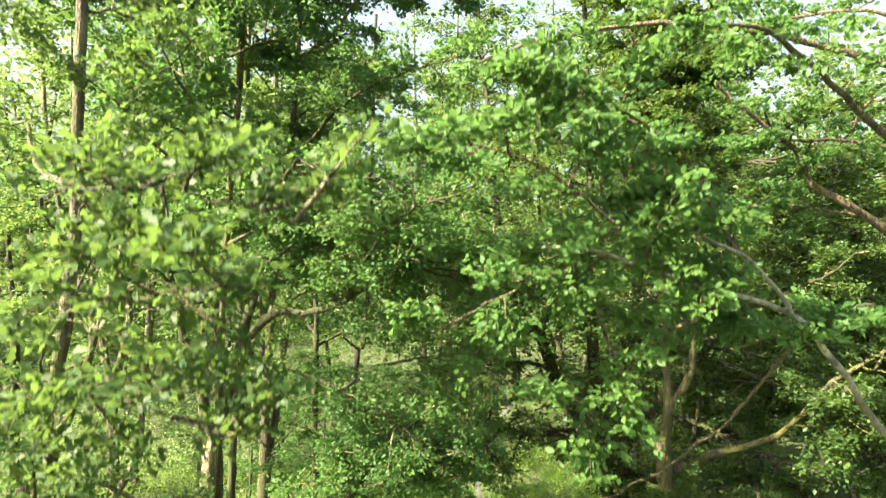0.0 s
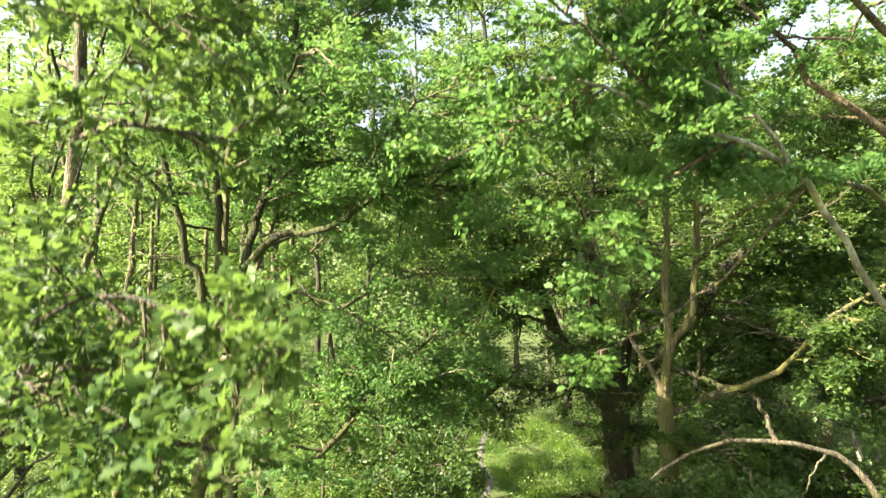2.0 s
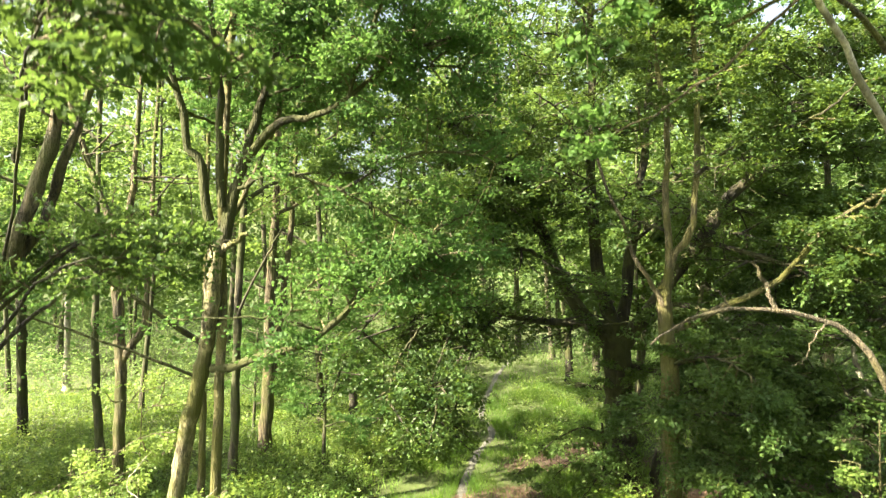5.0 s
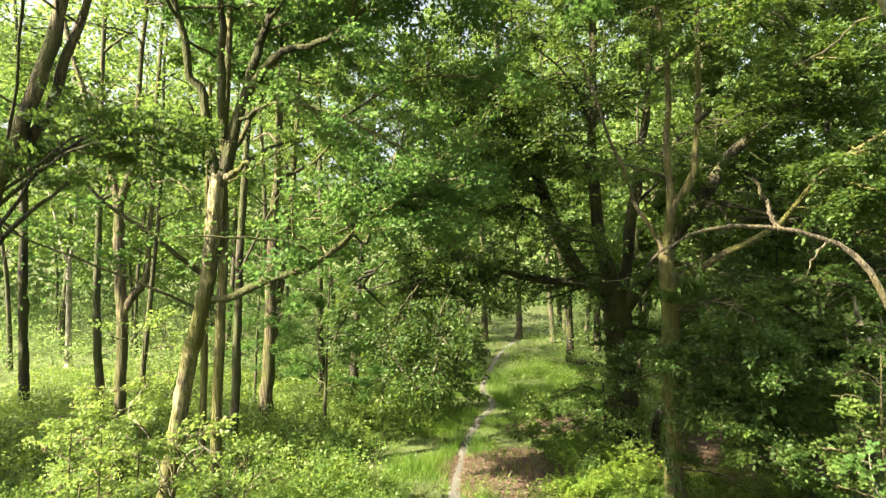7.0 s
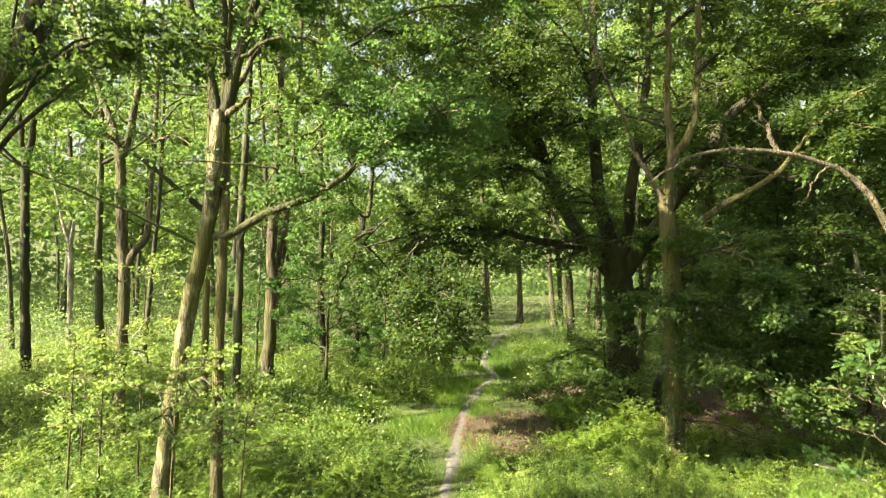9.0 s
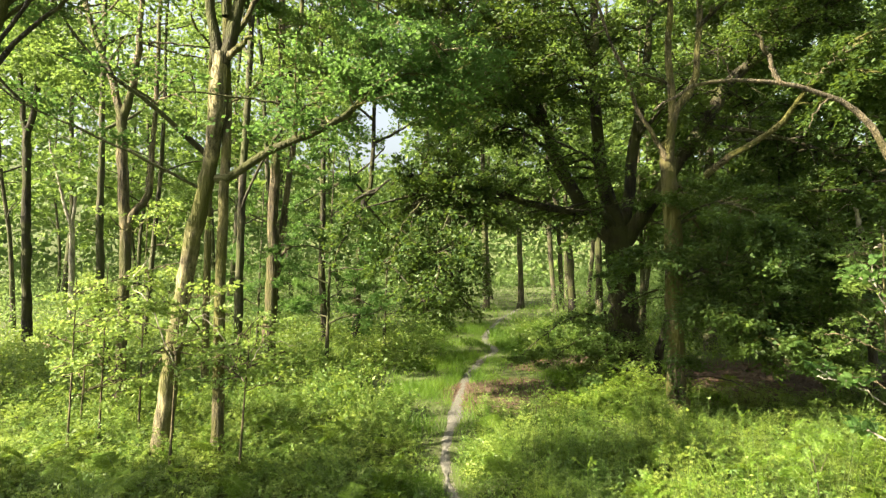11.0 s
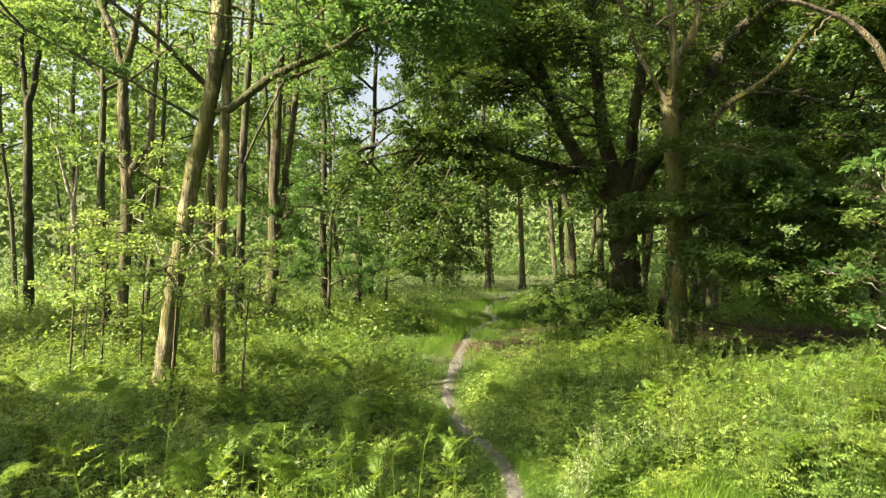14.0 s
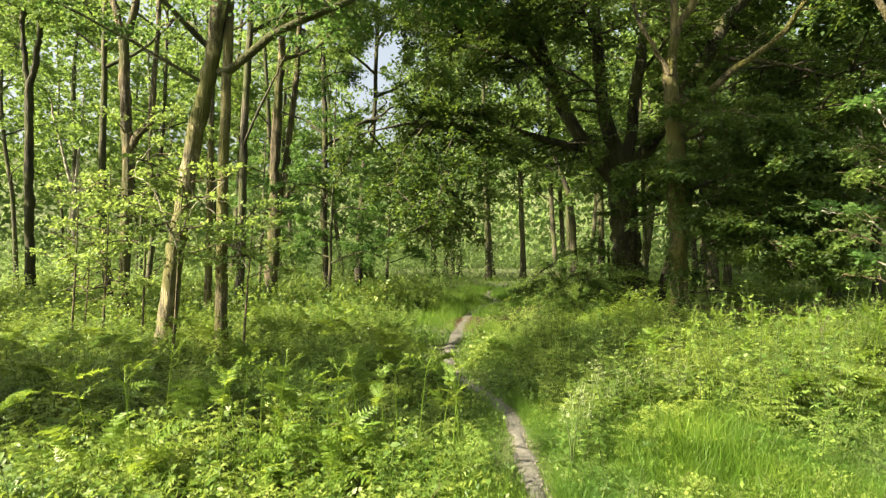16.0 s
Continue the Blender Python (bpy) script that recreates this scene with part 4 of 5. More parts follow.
tree("oak_tree", "slim oak with twin leaning stems and near leafy branches",
     [(-5.35, 6, -0.1), (-5.3, 6, 2.0), (-5.3, 6, 3.5), (-5.2, 6, 5.0), (-4.85, 6, 6.1), (-4.45, 6, 7.05), (-4.08, 6, 8.2), (-3.7, 5.8, 10), (-3.5, 5.6, 12.5)], 0.125, 0.05,
     [([(-4.7, 6.0, 6.45), (-4.3, 6.15, 7.2), (-3.95, 6.15, 8.2), (-3.45, 6.3, 10)], 0.075, 0.03, 0.6),
      ([(-5.06, 6, 5.4), (-4.2, 6.0, 6.2), (-3.5, 5.9, 6.6), (-2.9, 5.8, 6.7)], 0.03, 0.008, 0.1),
      ([(-5.12, 6, 5.2), (-4.3, 5.8, 6.3), (-3.6, 5.7, 6.7), (-2.8, 5.7, 6.7)], 0.025, 0.008, 0.1),
      ([(-4.88, 6, 6.0), (-4.0, 6.3, 6.9), (-3.3, 6.5, 7.0), (-2.4, 6.6, 6.9)], 0.025, 0.008, 0.1),
      ([(-4.68, 6, 6.5), (-3.6, 4.8, 7.6), (-2.6, 3.6, 8.2), (-1.7, 2.7, 8.4), (-1.0, 2.2, 8.35), (-0.5, 2.0, 8.2)], 0.016, 0.004, 0.45),
      ([(-4.1, 6, 8.1), (-3.4, 4.9, 8.9), (-2.5, 3.8, 9.4), (-1.6, 2.9, 9.6), (-0.9, 2.4, 9.7)], 0.016, 0.004, 0.35),
      ([(-3.9, 5.9, 9), (-3.1, 5.2, 9.9), (-2.2, 4.4, 10.5), (-1.3, 3.7, 10.7)], 0.016, 0.004, 0.3),
      ([(-3.7, 5.8, 10), (-2.9, 5.2, 11), (-1.9, 4.6, 11.6)], 0.02, 0.005, 0.2),
      ([(-4.8, 6, 6.2), (-3.9, 6.1, 6.9), (-3.2, 6.1, 7.0), (-2.4, 6.2, 6.8)], 0.02, 0.006, 0.1),
      ([(-3.6, 5.7, 9.8), (-2.7, 3.9, 10.1), (-1.9, 2.9, 10.15), (-1.2, 2.5, 10.1), (-0.5, 2.4, 9.95)], 0.014, 0.004, 0.4),
      ([(-3.6, 4.8, 7.6), (-2.6, 3.5, 7.85), (-1.9, 2.7, 7.9), (-1.3, 2.4, 7.8)], 0.014, 0.004, 0.35),
      ([(-2.6, 3.6, 8.2), (-2.0, 2.9, 8.05), (-1.5, 2.5, 7.9), (-1.0, 2.4, 7.75)], 0.012, 0.004, 0.3),
      ([(-4.0, 6, 8.3), (-3.0, 4.2, 8.9), (-2.1, 3.0, 9.2), (-1.5, 2.6, 9.2), (-0.9, 2.4, 9.05)], 0.014, 0.004, 0.4)],
     BARK, OAK_SUNNY, 24, 0.08, LOBED, limb_barks={k: BARK_DARK for k in range(1, 18)}, autos=[(4, 9.5, 12.3, 2.0, 0.3, 0.04)], per_metre=6, len2=0.75, n3=7, len3=0.34, keep=lambda p: clear_of_lens(p) & (p[:, 2] > np.where(p[:, 1] < 4.2, 7.58, 6.35)) & ~((p[:, 1] > 3.5) & (p[:, 0] > -0.4 * p[:, 1])) & (canopy_gaps(p) | ((p[:, 1] < 4.2) & (p[:, 2] < 8.9)) | ((p[:, 2] < 7.6) & (p[:, 1] > 5.6))), total=28000, boughs=[(3, 1.4, 0.1, 0.015)])


# slim young trees filling the gap between the trunks and the beech
for k, (x, y, h, n, label) in enumerate([(-3.7, 17.2, 6.8, 15000, "slim young hornbeam leafy almost to the ground"), (-2.3, 20.0, 5.6, 11000, "low leafy hornbeam beside the path"), (-6.9, 20.5, 6.0, 10000, "young hornbeam among the trunks")]):
    tree("young_tree", label, [(x, y, -0.1), (x + 0.1, y, 0.4 * h), (x + 0.25, y + 0.1, h)], 0.06, 0.015, [], BARK_FAR, OAK, 150 + k, 0.085, KITE, autos=[(16, 1.3, 0.95 * h, 1.9, 0.25, 0.03)],
         per_metre=4, len2=0.9, n3=7, len3=0.42, flat=0.35, total=n, keep=sky_gap, twigs=False)


# ---- the wood around: repeats of a few grown trees, dense behind and open towards the sun ----
def wood_tree(seed, height, r, first, reach=3.6, total=4100, leaf=WOODS, name="woodland_tree", label="tall slender woodland oak with grey-green bark"):
    rng = np.random.default_rng(seed)
    lean = rng.uniform(-0.06, 0.06, 2)
    trunk = [(lean[0] * z + 0.12 * math.sin(z * 0.6 + seed), lean[1] * z + 0.12 * math.cos(z * 0.5 + seed), z) for z in (-0.15, 1.0, 0.25 * height, 0.5 * height, 0.75 * height, height)]
    return tree(name, label, trunk, r, 0.04, [], BARK_FAR, leaf, seed, 0.245, KITE, autos=[(14, first, height - 0.6, reach, 0.38, 0.06)],
                detail=0.3, per_metre=3.2, len2=1.9, n3=7, len3=0.8, total=int(1.25 * total), group="trees of the wood behind")


# Kinds 5 and 6 are narrow dense crowns, grown for the unseen shade trees
kinds = [wood_tree(41, 21.0, 0.17, 4.0), wood_tree(42, 23.0, 0.2, 5.0), wood_tree(43, 17, 0.13, 4.5), wood_tree(44, 25.0, 0.22, 5.5), wood_tree(45, 13.0, 0.11, 2.8), wood_tree(46, 14.3, 0.13, 3.0, 2.0, 10500), wood_tree(47, 10.0, 0.12, 3.0, 1.9, 7200),
         wood_tree(49, 15.0, 0.22, 2.2, 4.3, 12000, BEECH, "beech_tree", "shady beech standing behind the old beech")]
rng = np.random.default_rng(7)
spots = []
for row_y, count in ((26, 7), (30, 9), (35, 11), (41, 13)):
    for k in range(count):
        x = (k + 0.5 + rng.uniform(-0.35, 0.35)) / count * 2 - 1
        x = x * (row_y * 0.85 + 3)
        y = row_y + rng.uniform(-1.6, 1.6)
        if row_y < 34 and abs(x - (1.5 + 0.12 * (y - 20))) < 4.0:
            continue
        if row_y < 34 and abs(x) < 15 and k % 2:
            continue
        if -0.175 < x / y < -0.08:
            continue
        spots.append((x, y))
spots += [(8.2, 34), (3.2, 45), (-12.5, 23.5), (10.5, 25)]
# unseen trees added beside and behind the clearing, some placed to shade it
ADDED_TREES = {(-13.3, 1.9): 5, (-12.3, 3.1): 6}
# Dark-leaved beeches added as backing, to darken the gaps behind the old beech
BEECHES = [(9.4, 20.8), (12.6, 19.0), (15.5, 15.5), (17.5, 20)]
ADDED_TREES.update({(7.6, 23.0): 4, (12.4, 26.0): 1, (9.2, 27.5): 1, (10.6, 24.2): 0, (7.6, 29.5): 3})
# More unseen trees on the left, placed to shade the ground there
ADDED_TREES.update({(-19.5, 11.5): 4, (-14.5, 11.6): 6, (-17.2, 13.4): 6, (-20.0, 16.5): 6})
ADDED_TREES.update({(0.5, 39.5): 3, (4.6, 37.5): 3, (-1.2, 38.0): 3, (7.3, 36.0): 3, (2.3, 36.5): 3})
ADDED_TREES.update({(-4.8, -2.2): 6, (-16.0, -5.0): 4, (-9.0, -10.0): 2, (2.5, -9.5): 0, (8.0, -7.5): 2, (12.5, 2.0): 4, (-1.5, -15.0): 3})
ADDED_TREES.update({b: 7 for b in BEECHES})
spots += list(ADDED_TREES) + [ (-4, -11), (14, -4), (14, 9)]
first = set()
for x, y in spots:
    k = ADDED_TREES.get((x, y), int(rng.integers(0, 5)))
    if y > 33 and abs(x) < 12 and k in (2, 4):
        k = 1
    m = pose(x, y, float(land(np.array(x), np.array(y))), 0, 0, float(rng.uniform(0, 360)) if (x, y) not in ADDED_TREES else 25.0)
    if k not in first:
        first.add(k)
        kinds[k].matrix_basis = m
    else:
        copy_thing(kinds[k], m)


# ---- low growth ----
def on_land(x, y):
    return np.stack([x, y, land(x, y)], -1)


def scatter(rng, n, x0, x1, y0, y1, near=1.6):
    """Places on the floor, denser towards the near edge."""
    y = y0 + (y1 - y0) * rng.random(n) ** near
    x = x0 + (x1 - x0) * rng.random(n)
    half = np.where(y < 3, 12.0, 1.2 + 0.86 * y)
    return x, y, np.abs(x) < half


def herbs(name, label, seed, n, box, height, radius, leaves, size, mat, shape=OVAL, keep=None, category="undergrowth", top=0.6, clear=0.32):
    """Leafy stems in loose domes."""
    rng = np.random.default_rng(seed)
    x, y, ok = scatter(rng, n, *box)
    ok &= (off_trail(x, y) > clear) & ~lawn(x, y)
    ok &= rng.random(n) > bare(x, y) * 0.96
    if keep is not None:
        ok &= keep(x, y, rng.random(n))
    x, y = x[ok], y[ok]
    n = len(x)
    base = on_land(x, y)
    h = height * rng.uniform(0.45, 1.15, n) * (0.75 + 0.5 * np.sin(1.1 * x + 0.4) * np.sin(0.9 * y))
    u = rng.random((n, leaves)) ** 0.6
    ang = rng.uniform(0, 2 * np.pi, (n, leaves))
    rr = radius * np.sqrt(rng.random((n, leaves))) * (0.5 + 0.7 * u)
    P = base[:, None] + np.stack([rr * np.cos(ang), rr * np.sin(ang), h[:, None] * u * (1 - 0.35 * (rr / radius) ** 2)], -1)
    D = unit(np.stack([np.cos(ang), np.sin(ang), 0.4 + 0 * u], -1) + 0.5 * rng.standard_normal((n, leaves, 3)))
    P, D = P.reshape(-1, 3), D.reshape(-1, 3)
    U = unit(np.array([0, 0, top]) + 0.45 * rng.standard_normal(P.shape))
    me = stamp(name, P, D, U, size * rng.uniform(0.5, 1.2, len(P)), shape, mat)
    return tagged(new(name, me), label, category, kind="stuff")


def leafy_stems(name, label, seed, n, box, height, arch, pairs, size, mat, shape, keep=None, clear=0.3, category="undergrowth", low=0.2):
    """Plants with a stem each and leaves in crossed pairs along it; arch bends the stem over."""
    rng = np.random.default_rng(seed)
    x, y, ok = scatter(rng, n, *box)
    ok &= (off_trail(x, y) > clear) & (rng.random(n) > 0.96 * bare(x, y)) & ~lawn(x, y)
    if keep is not None:
        ok &= keep(x, y, rng.random(n))
    x, y = x[ok], y[ok]
    n = len(x)
    base = on_land(x, y)
    h = height * rng.uniform(0.5, 1.15, n) * (0.8 + 0.4 * np.sin(1.7 * x + 0.9 * y) * np.sin(1.2 * y - 0.7 * x))
    az = rng.uniform(0, 2 * np.pi, n)
    out = np.stack([np.cos(az), np.sin(az), 0 * az], -1) * (h * (0.06 + arch * rng.uniform(0.4, 1.1, n)))[:, None]
    v = np.linspace(0, 1, 5)
    line = base[:, None] + out[:, None] * (v ** 1.8)[None, :, None] + np.array([0, 0, 1.0]) * (h[:, None] * (v - 0.38 * arch * v ** 2.6))[..., None]
    u = low + (1 - low) * (np.arange(pairs) + 0.8 * rng.random((n, pairs))) / pairs
    P = base[:, None] + out[:, None] * (u ** 1.8)[..., None] + np.array([0, 0, 1.0]) * (h[:, None] * (u - 0.38 * arch * u ** 2.6))[..., None]
    ang = az[:, None] + 1.57 * np.arange(pairs) + 0.4 * rng.standard_normal((n, pairs))
    P2, D2, S2 = [], [], []
    for side in (0.0, math.pi):
        a = ang + side
        P2.append(P), S2.append(size * (1.15 - 0.6 * u) * rng.uniform(0.7, 1.2, u.shape))
        D2.append(unit(np.stack([np.cos(a), np.sin(a), 0.05 + 0.5 * u ** 2 + 0.22 * rng.standard_normal(a.shape)], -1)))
    P, D, S = np.concatenate(P2).reshape(-1, 3), np.concatenate(D2).reshape(-1, 3), np.concatenate(S2).ravel()
    U = unit(np.array([0, 0, 1.0]) + 0.28 * rng.standard_normal(P.shape))
    ob = tagged(new(name, stamp(name, P, D, U, S, shape, mat)), label, category, kind="stuff")
    part("stems", tube_mesh("stems", line, np.broadcast_to(np.linspace(0.0045, 0.0018, 5), (n, 5)), 3, STEM), ob, kind="stuff")
    return ob


def grass(name, label, seed, n, box, height, wide, keep):
    rng = np.random.default_rng(seed)
    x, y, ok = scatter(rng, n, *box)
    ok &= off_trail(x, y) > 0.06 + 0.06 * np.clip((y - 10.5) / 4, 0, 1) + 0.09 * rng.random(n)
    ok &= keep(x, y, rng.random(n))
    x, y = x[ok], y[ok]
    n = len(x)
    P = on_land(x, y)
    D = unit(np.stack([0.38 * rng.standard_normal(n), 0.38 * rng.standard_normal(n), np.ones(n)], -1))
    ang = rng.uniform(0, 2 * np.pi, n)
    U = np.stack([np.cos(ang), np.sin(ang), np.zeros(n)], -1)
    pts, faces = BLADE
    shape = ([(a * wide, b, c) for a, b, c in pts], faces)
    tuft = np.clip(0.72 + 0.4 * np.sin(2.3 * x) * np.cos(1.9 * y) + 0.35 * np.sin(0.8 * x + 1.1 * y) * np.sin(1.3 * x - 0.7 * y + 2), 0.25, 1.5)
    me = stamp(name, P, D, U, height * rng.uniform(0.4, 1.15, n) * tuft, shape, GRASS)
    return tagged(new(name, me), label, "grass", kind="stuff")


lush = lambda x, y, r: r < np.clip(1.1 - 0.25 * off_trail(x, y), 0.12, 1) * (1 - bare(x, y))
grass("grass", "fresh green grass lining the path", 51, 38000, (-6, 9, 3.2, 14, 1.7), 0.34, 0.42, lambda x, y, r: r < np.clip(np.where(x > 0.5, 1.15 - 0.12 * off_trail(x, y), 0.9 - 0.28 * off_trail(x, y)), 0.1, 1) * (1 - bare(x, y)))
grass("grass", "thick fresh grass in the sunny clearing", 49, 64000, (0.7, 5.8, 3.1, 7.0, 1.1), 0.33, 0.27, lambda x, y, r: r < 1)
grass("grass", "long pale green grass in the glade", 52, 50000, (-24, 20, 11.5, 40, 1.45), 0.44, 0.9, lambda x, y, r: r > np.maximum(bare(x, y), np.where(x < -2.5, 0.6, 0)))
grass("grass", "lush sunlit grass along the path towards the glade", 31, 52000, (-1.6, 6.5, 13.5, 29, 1.3), 0.36, 0.6, lambda x, y, r: r > 0.85 * bare(x, y))
grass("grass", "short grass creeping over the edges of the path", 48, 26000, (-1.2, 3.2, 3.0, 24, 1.5), 0.22, 0.5, lambda x, y, r: (off_trail(x, y) < 0.75) & (r > 0.6 * bare(x, y)))
grass("grass", "fresh grass hanging over both sides of the path", 42, 30000, (-0.7, 1.8, 3.0, 10.5, 1.2), 0.27, 0.3, lambda x, y, r: off_trail(x, y) < 0.65)
herbs("low_herbs", "small herbs crowding the edges of the path", 41, 800, (-0.9, 1.9, 3.3, 10.5, 1.1), 0.34, 0.12, 20, 0.048, HERB, KITE, clear=0.2, keep=lambda x, y, r: off_trail(x, y) < 0.8)
grass("grass", "rough grass on the open ground of the clearing", 40, 14000, (-9, 9, -8, 3.3, 1.0), 0.3, 0.9, lambda x, y, r: r < 1)
herbs("low_herbs", "low herbs scattered through the rough grass", 39, 1100, (-9, 9, -8, 3.4, 1.0), 0.3, 0.2, 12, 0.08, HERB, KITE)
herbs("low_herbs", "bramble and nettle covering the woodland floor", 53, 3000, (-12, 12, 3.4, 14, 1.5), 0.5, 0.15, 22, 0.055, HERB, KITE, keep=lambda x, y, r: (x < 0.5) | (r < 0.18))
herbs("low_herbs", "shaded nettles and brambles filling the bend of the path", 38, 620, (0.3, 3.4, 6.2, 10.6, 1.0), 0.55, 0.2, 28, 0.055, HERB, KITE, clear=0.27)
leafy_stems("nettles", "dark green nettles in crossed leaf pairs beside the path", 43, 900, (-8, -0.2, 3.3, 9.5, 1.2), 0.62, 0.12, 6, 0.105, HERB, OVAL, clear=0.55)
leafy_stems("bramble", "arching bramble canes with three-part leaves", 45, 900, (-8.5, 0.0, 3.3, 10.5, 1.2), 0.6, 0.8, 7, 0.085, HERB, TREFOIL, clear=0.6)
leafy_stems("cow_parsley_leaves", "feathery green cow parsley and young fern leaves", 46, 1100, (-9, 0.1, 3.4, 11.5, 1.2), 0.55, 0.35, 4, 0.27, SUNNY_PARSLEY, PINNATE, clear=0.5)
leafy_stems("cow_parsley_leaves", "feathery leaves standing in the sunny clearing", 47, 1150, (0.9, 9.5, 4.6, 10.2, 1.0), 1.0, 0.3, 5, 0.24, SUNNY_PARSLEY, PINNATE, clear=0.45, keep=lambda x, y, r: r < np.clip((y - 3.9) / 2.2, 0.12, 1))
leafy_stems("nettles", "tall sunlit nettles in the clearing", 50, 900, (1.0, 9.5, 5.3, 10.0, 1.0), 1.3, 0.1, 10, 0.08, HERB, OVAL, clear=0.7, keep=lambda x, y, r: r < np.clip((y - 4.4) / 2.0, 0.08, 1))
leafy_stems("bramble", "sunlit bramble canes in the clearing", 34, 700, (1.2, 9.5, 4.8, 10.0, 1.0), 0.95, 0.8, 7, 0.075, HERB, TREFOIL, clear=0.6, keep=lambda x, y, r: r < np.clip((y - 4.2) / 2.0, 0.15, 1))
leafy_stems("low_herbs", "feathery herbs mixed through the sunny grass", 33, 620, (0.9, 6.5, 3.1, 6.6, 1.0), 0.36, 0.4, 4, 0.15, HERB, PINNATE, clear=0.25)
leafy_stems("cow_parsley_leaves", "bright feathery growth in front of the beech", 30, 850, (0.5, 10.5, 9.2, 14.0, 1.0), 0.55, 0.4, 4, 0.26, SUNNY_PARSLEY, PINNATE, clear=0.5)
leafy_stems("nettles", "sunlit nettles in front of the beech", 29, 900, (0.5, 10.5, 9.2, 13.6, 1.0), 0.6, 0.15, 6, 0.09, HERB, OVAL, clear=0.5)
leafy_stems("bramble", "bramble and nettle stems among the trunks", 32, 2000, (-14, -0.4, 9.5, 20, 1.1), 0.85, 0.4, 7, 0.10, HERB, OVAL, clear=1.0)
herbs("low_herbs", "green low herbs under the trees", 54, 2600, (-30, 28, 12, 44, 1.4), 0.5, 0.4, 16, 0.12, HERB, NARROW, clear=0.62)
leafy_stems("bramble", "arching brambles beside the leaning oak", 55, 1000, (-9, -0.8, 8.0, 14, 1.0), 0.85, 0.6, 9, 0.085, HERB, TREFOIL, clear=0.9)
leafy_stems("bramble", "low shrubby brambles among the trunks", 44, 1100, (-13, 0.3, 11, 21, 1.0), 0.95, 0.5, 9, 0.1, HERB, OVAL, clear=1.2)
# Fern leaf colour, lighter than herb, paints sun onto this bramble
leafy_stems("bramble", "mound of sunlit bramble under the beech's edge", 56, 420, (2.0, 5.7, 12.2, 15.0, 1.0), 1.0, 0.75, 9, 0.085, FERN, TREFOIL, clear=1.5, keep=lambda x, y, r: ((x - 3.9) / 1.7) ** 2 + ((y - 13.7) / 1.3) ** 2 < 0.75 + 0.5 * r)
herbs("scrub", "waist-high scrub of bramble and nettle under the trees", 36, 1800, (-17, -0.6, 12.5, 26, 1.1), 1.15, 0.5, 44, 0.1, HERB, KITE, clear=1.6)
herbs("scrub", "tall rank growth in the glade beyond the beech", 35, 420, (2.6, 15, 18.5, 30, 1.0), 0.75, 0.45, 50, 0.09, HERB, KITE, clear=1.2)
herbs("thicket", "young hazel between the far trunks, leaves paled as by haze", 37, 170, (-28, 26, 24, 33, 1.0), 2.6, 1.0, 120, 0.16, HAZY_LEAF, KITE, top=0.3, keep=lambda x, y, r: np.abs(x - (1.5 + 0.12 * (y - 20))) > 3.5)
herbs("thicket", "sunlit hazel and holly thicket, leaves paled as by haze", 59, 620, (-42, 42, 30, 58, 1.0), 4.2, 1.5, 190, 0.15, HAZY_LEAF, KITE, top=0.15, keep=lambda x, y, r: np.abs(x - (1.5 + 0.12 * (y - 20))) > np.where(y < 40, 2.2, 0.0))


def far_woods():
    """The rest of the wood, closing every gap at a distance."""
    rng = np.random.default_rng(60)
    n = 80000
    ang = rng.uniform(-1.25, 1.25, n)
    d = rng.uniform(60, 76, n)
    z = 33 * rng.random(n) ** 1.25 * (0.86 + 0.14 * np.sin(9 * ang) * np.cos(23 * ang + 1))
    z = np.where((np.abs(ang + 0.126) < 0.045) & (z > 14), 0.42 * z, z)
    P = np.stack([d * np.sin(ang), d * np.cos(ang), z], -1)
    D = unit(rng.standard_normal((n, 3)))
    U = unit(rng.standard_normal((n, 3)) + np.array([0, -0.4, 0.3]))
    tagged(new("far_woods", stamp("far_woods", P, D, U, rng.uniform(0.45, 0.95, n), KITE, HAZY_LEAF)), "distant woodland closing the view, leaf colour paled for haze", "woodland", kind="stuff")


far_woods()


def litter():
    rng = np.random.default_rng(58)
    n = 58000
    x, y = rng.uniform(-1.0, 13.0, n), rng.uniform(11.8, 20.9, n)
    ok = (rng.random(n) < bare(x, y)) & (off_trail(x, y) > 0.1)
    x, y = x[ok], y[ok]
    P = on_land(x, y) + np.array([0, 0, 0.035])
    ang = rng.uniform(0, 2 * np.pi, len(x))
    D = unit(np.stack([np.cos(ang), np.sin(ang), 0.25 * rng.standard_normal(len(x))], -1))
    U = unit(np.array([0, 0, 1.0]) + 0.3 * rng.standard_normal(P.shape))
    tagged(new("leaf_litter", stamp("leaf_litter", P, D, U, rng.uniform(0.035, 0.08, len(x)), KITE, DRY)), "rust-brown fallen beech leaves on bare ground", "fallen leaves", kind="stuff")


litter()


# ---- bracken ----
def frond_mesh(rng, length, curl, fine):
    """A tapering frond: paired leaflets along a midrib, the nearest ferns' leaflets toothed in their turn."""
    n = 9 if fine else 8
    P, D, S = [], [], []
    for k in range(n):
        s = (k + 0.5) / n
        w = length * 0.42 * (1 - s) ** 0.8 + 0.01
        at = np.array([0, s * length, -curl * length * s ** 2])
        for side in (-1, 1):
            d = unit(np.array([side, 0.5, -0.15 + 0.12 * rng.standard_normal()]))
            if not fine:
                P.append(at), D.append(d), S.append(1.15 * w)
                continue
            m = max(2, int(w / 0.017))
            across = unit(np.array([-d[1], d[0], 0]))
            for j in range(m):
                q = at + d * w * (j + 0.3) / m
                sz = 0.030 * (1.2 - 0.75 * j / m)
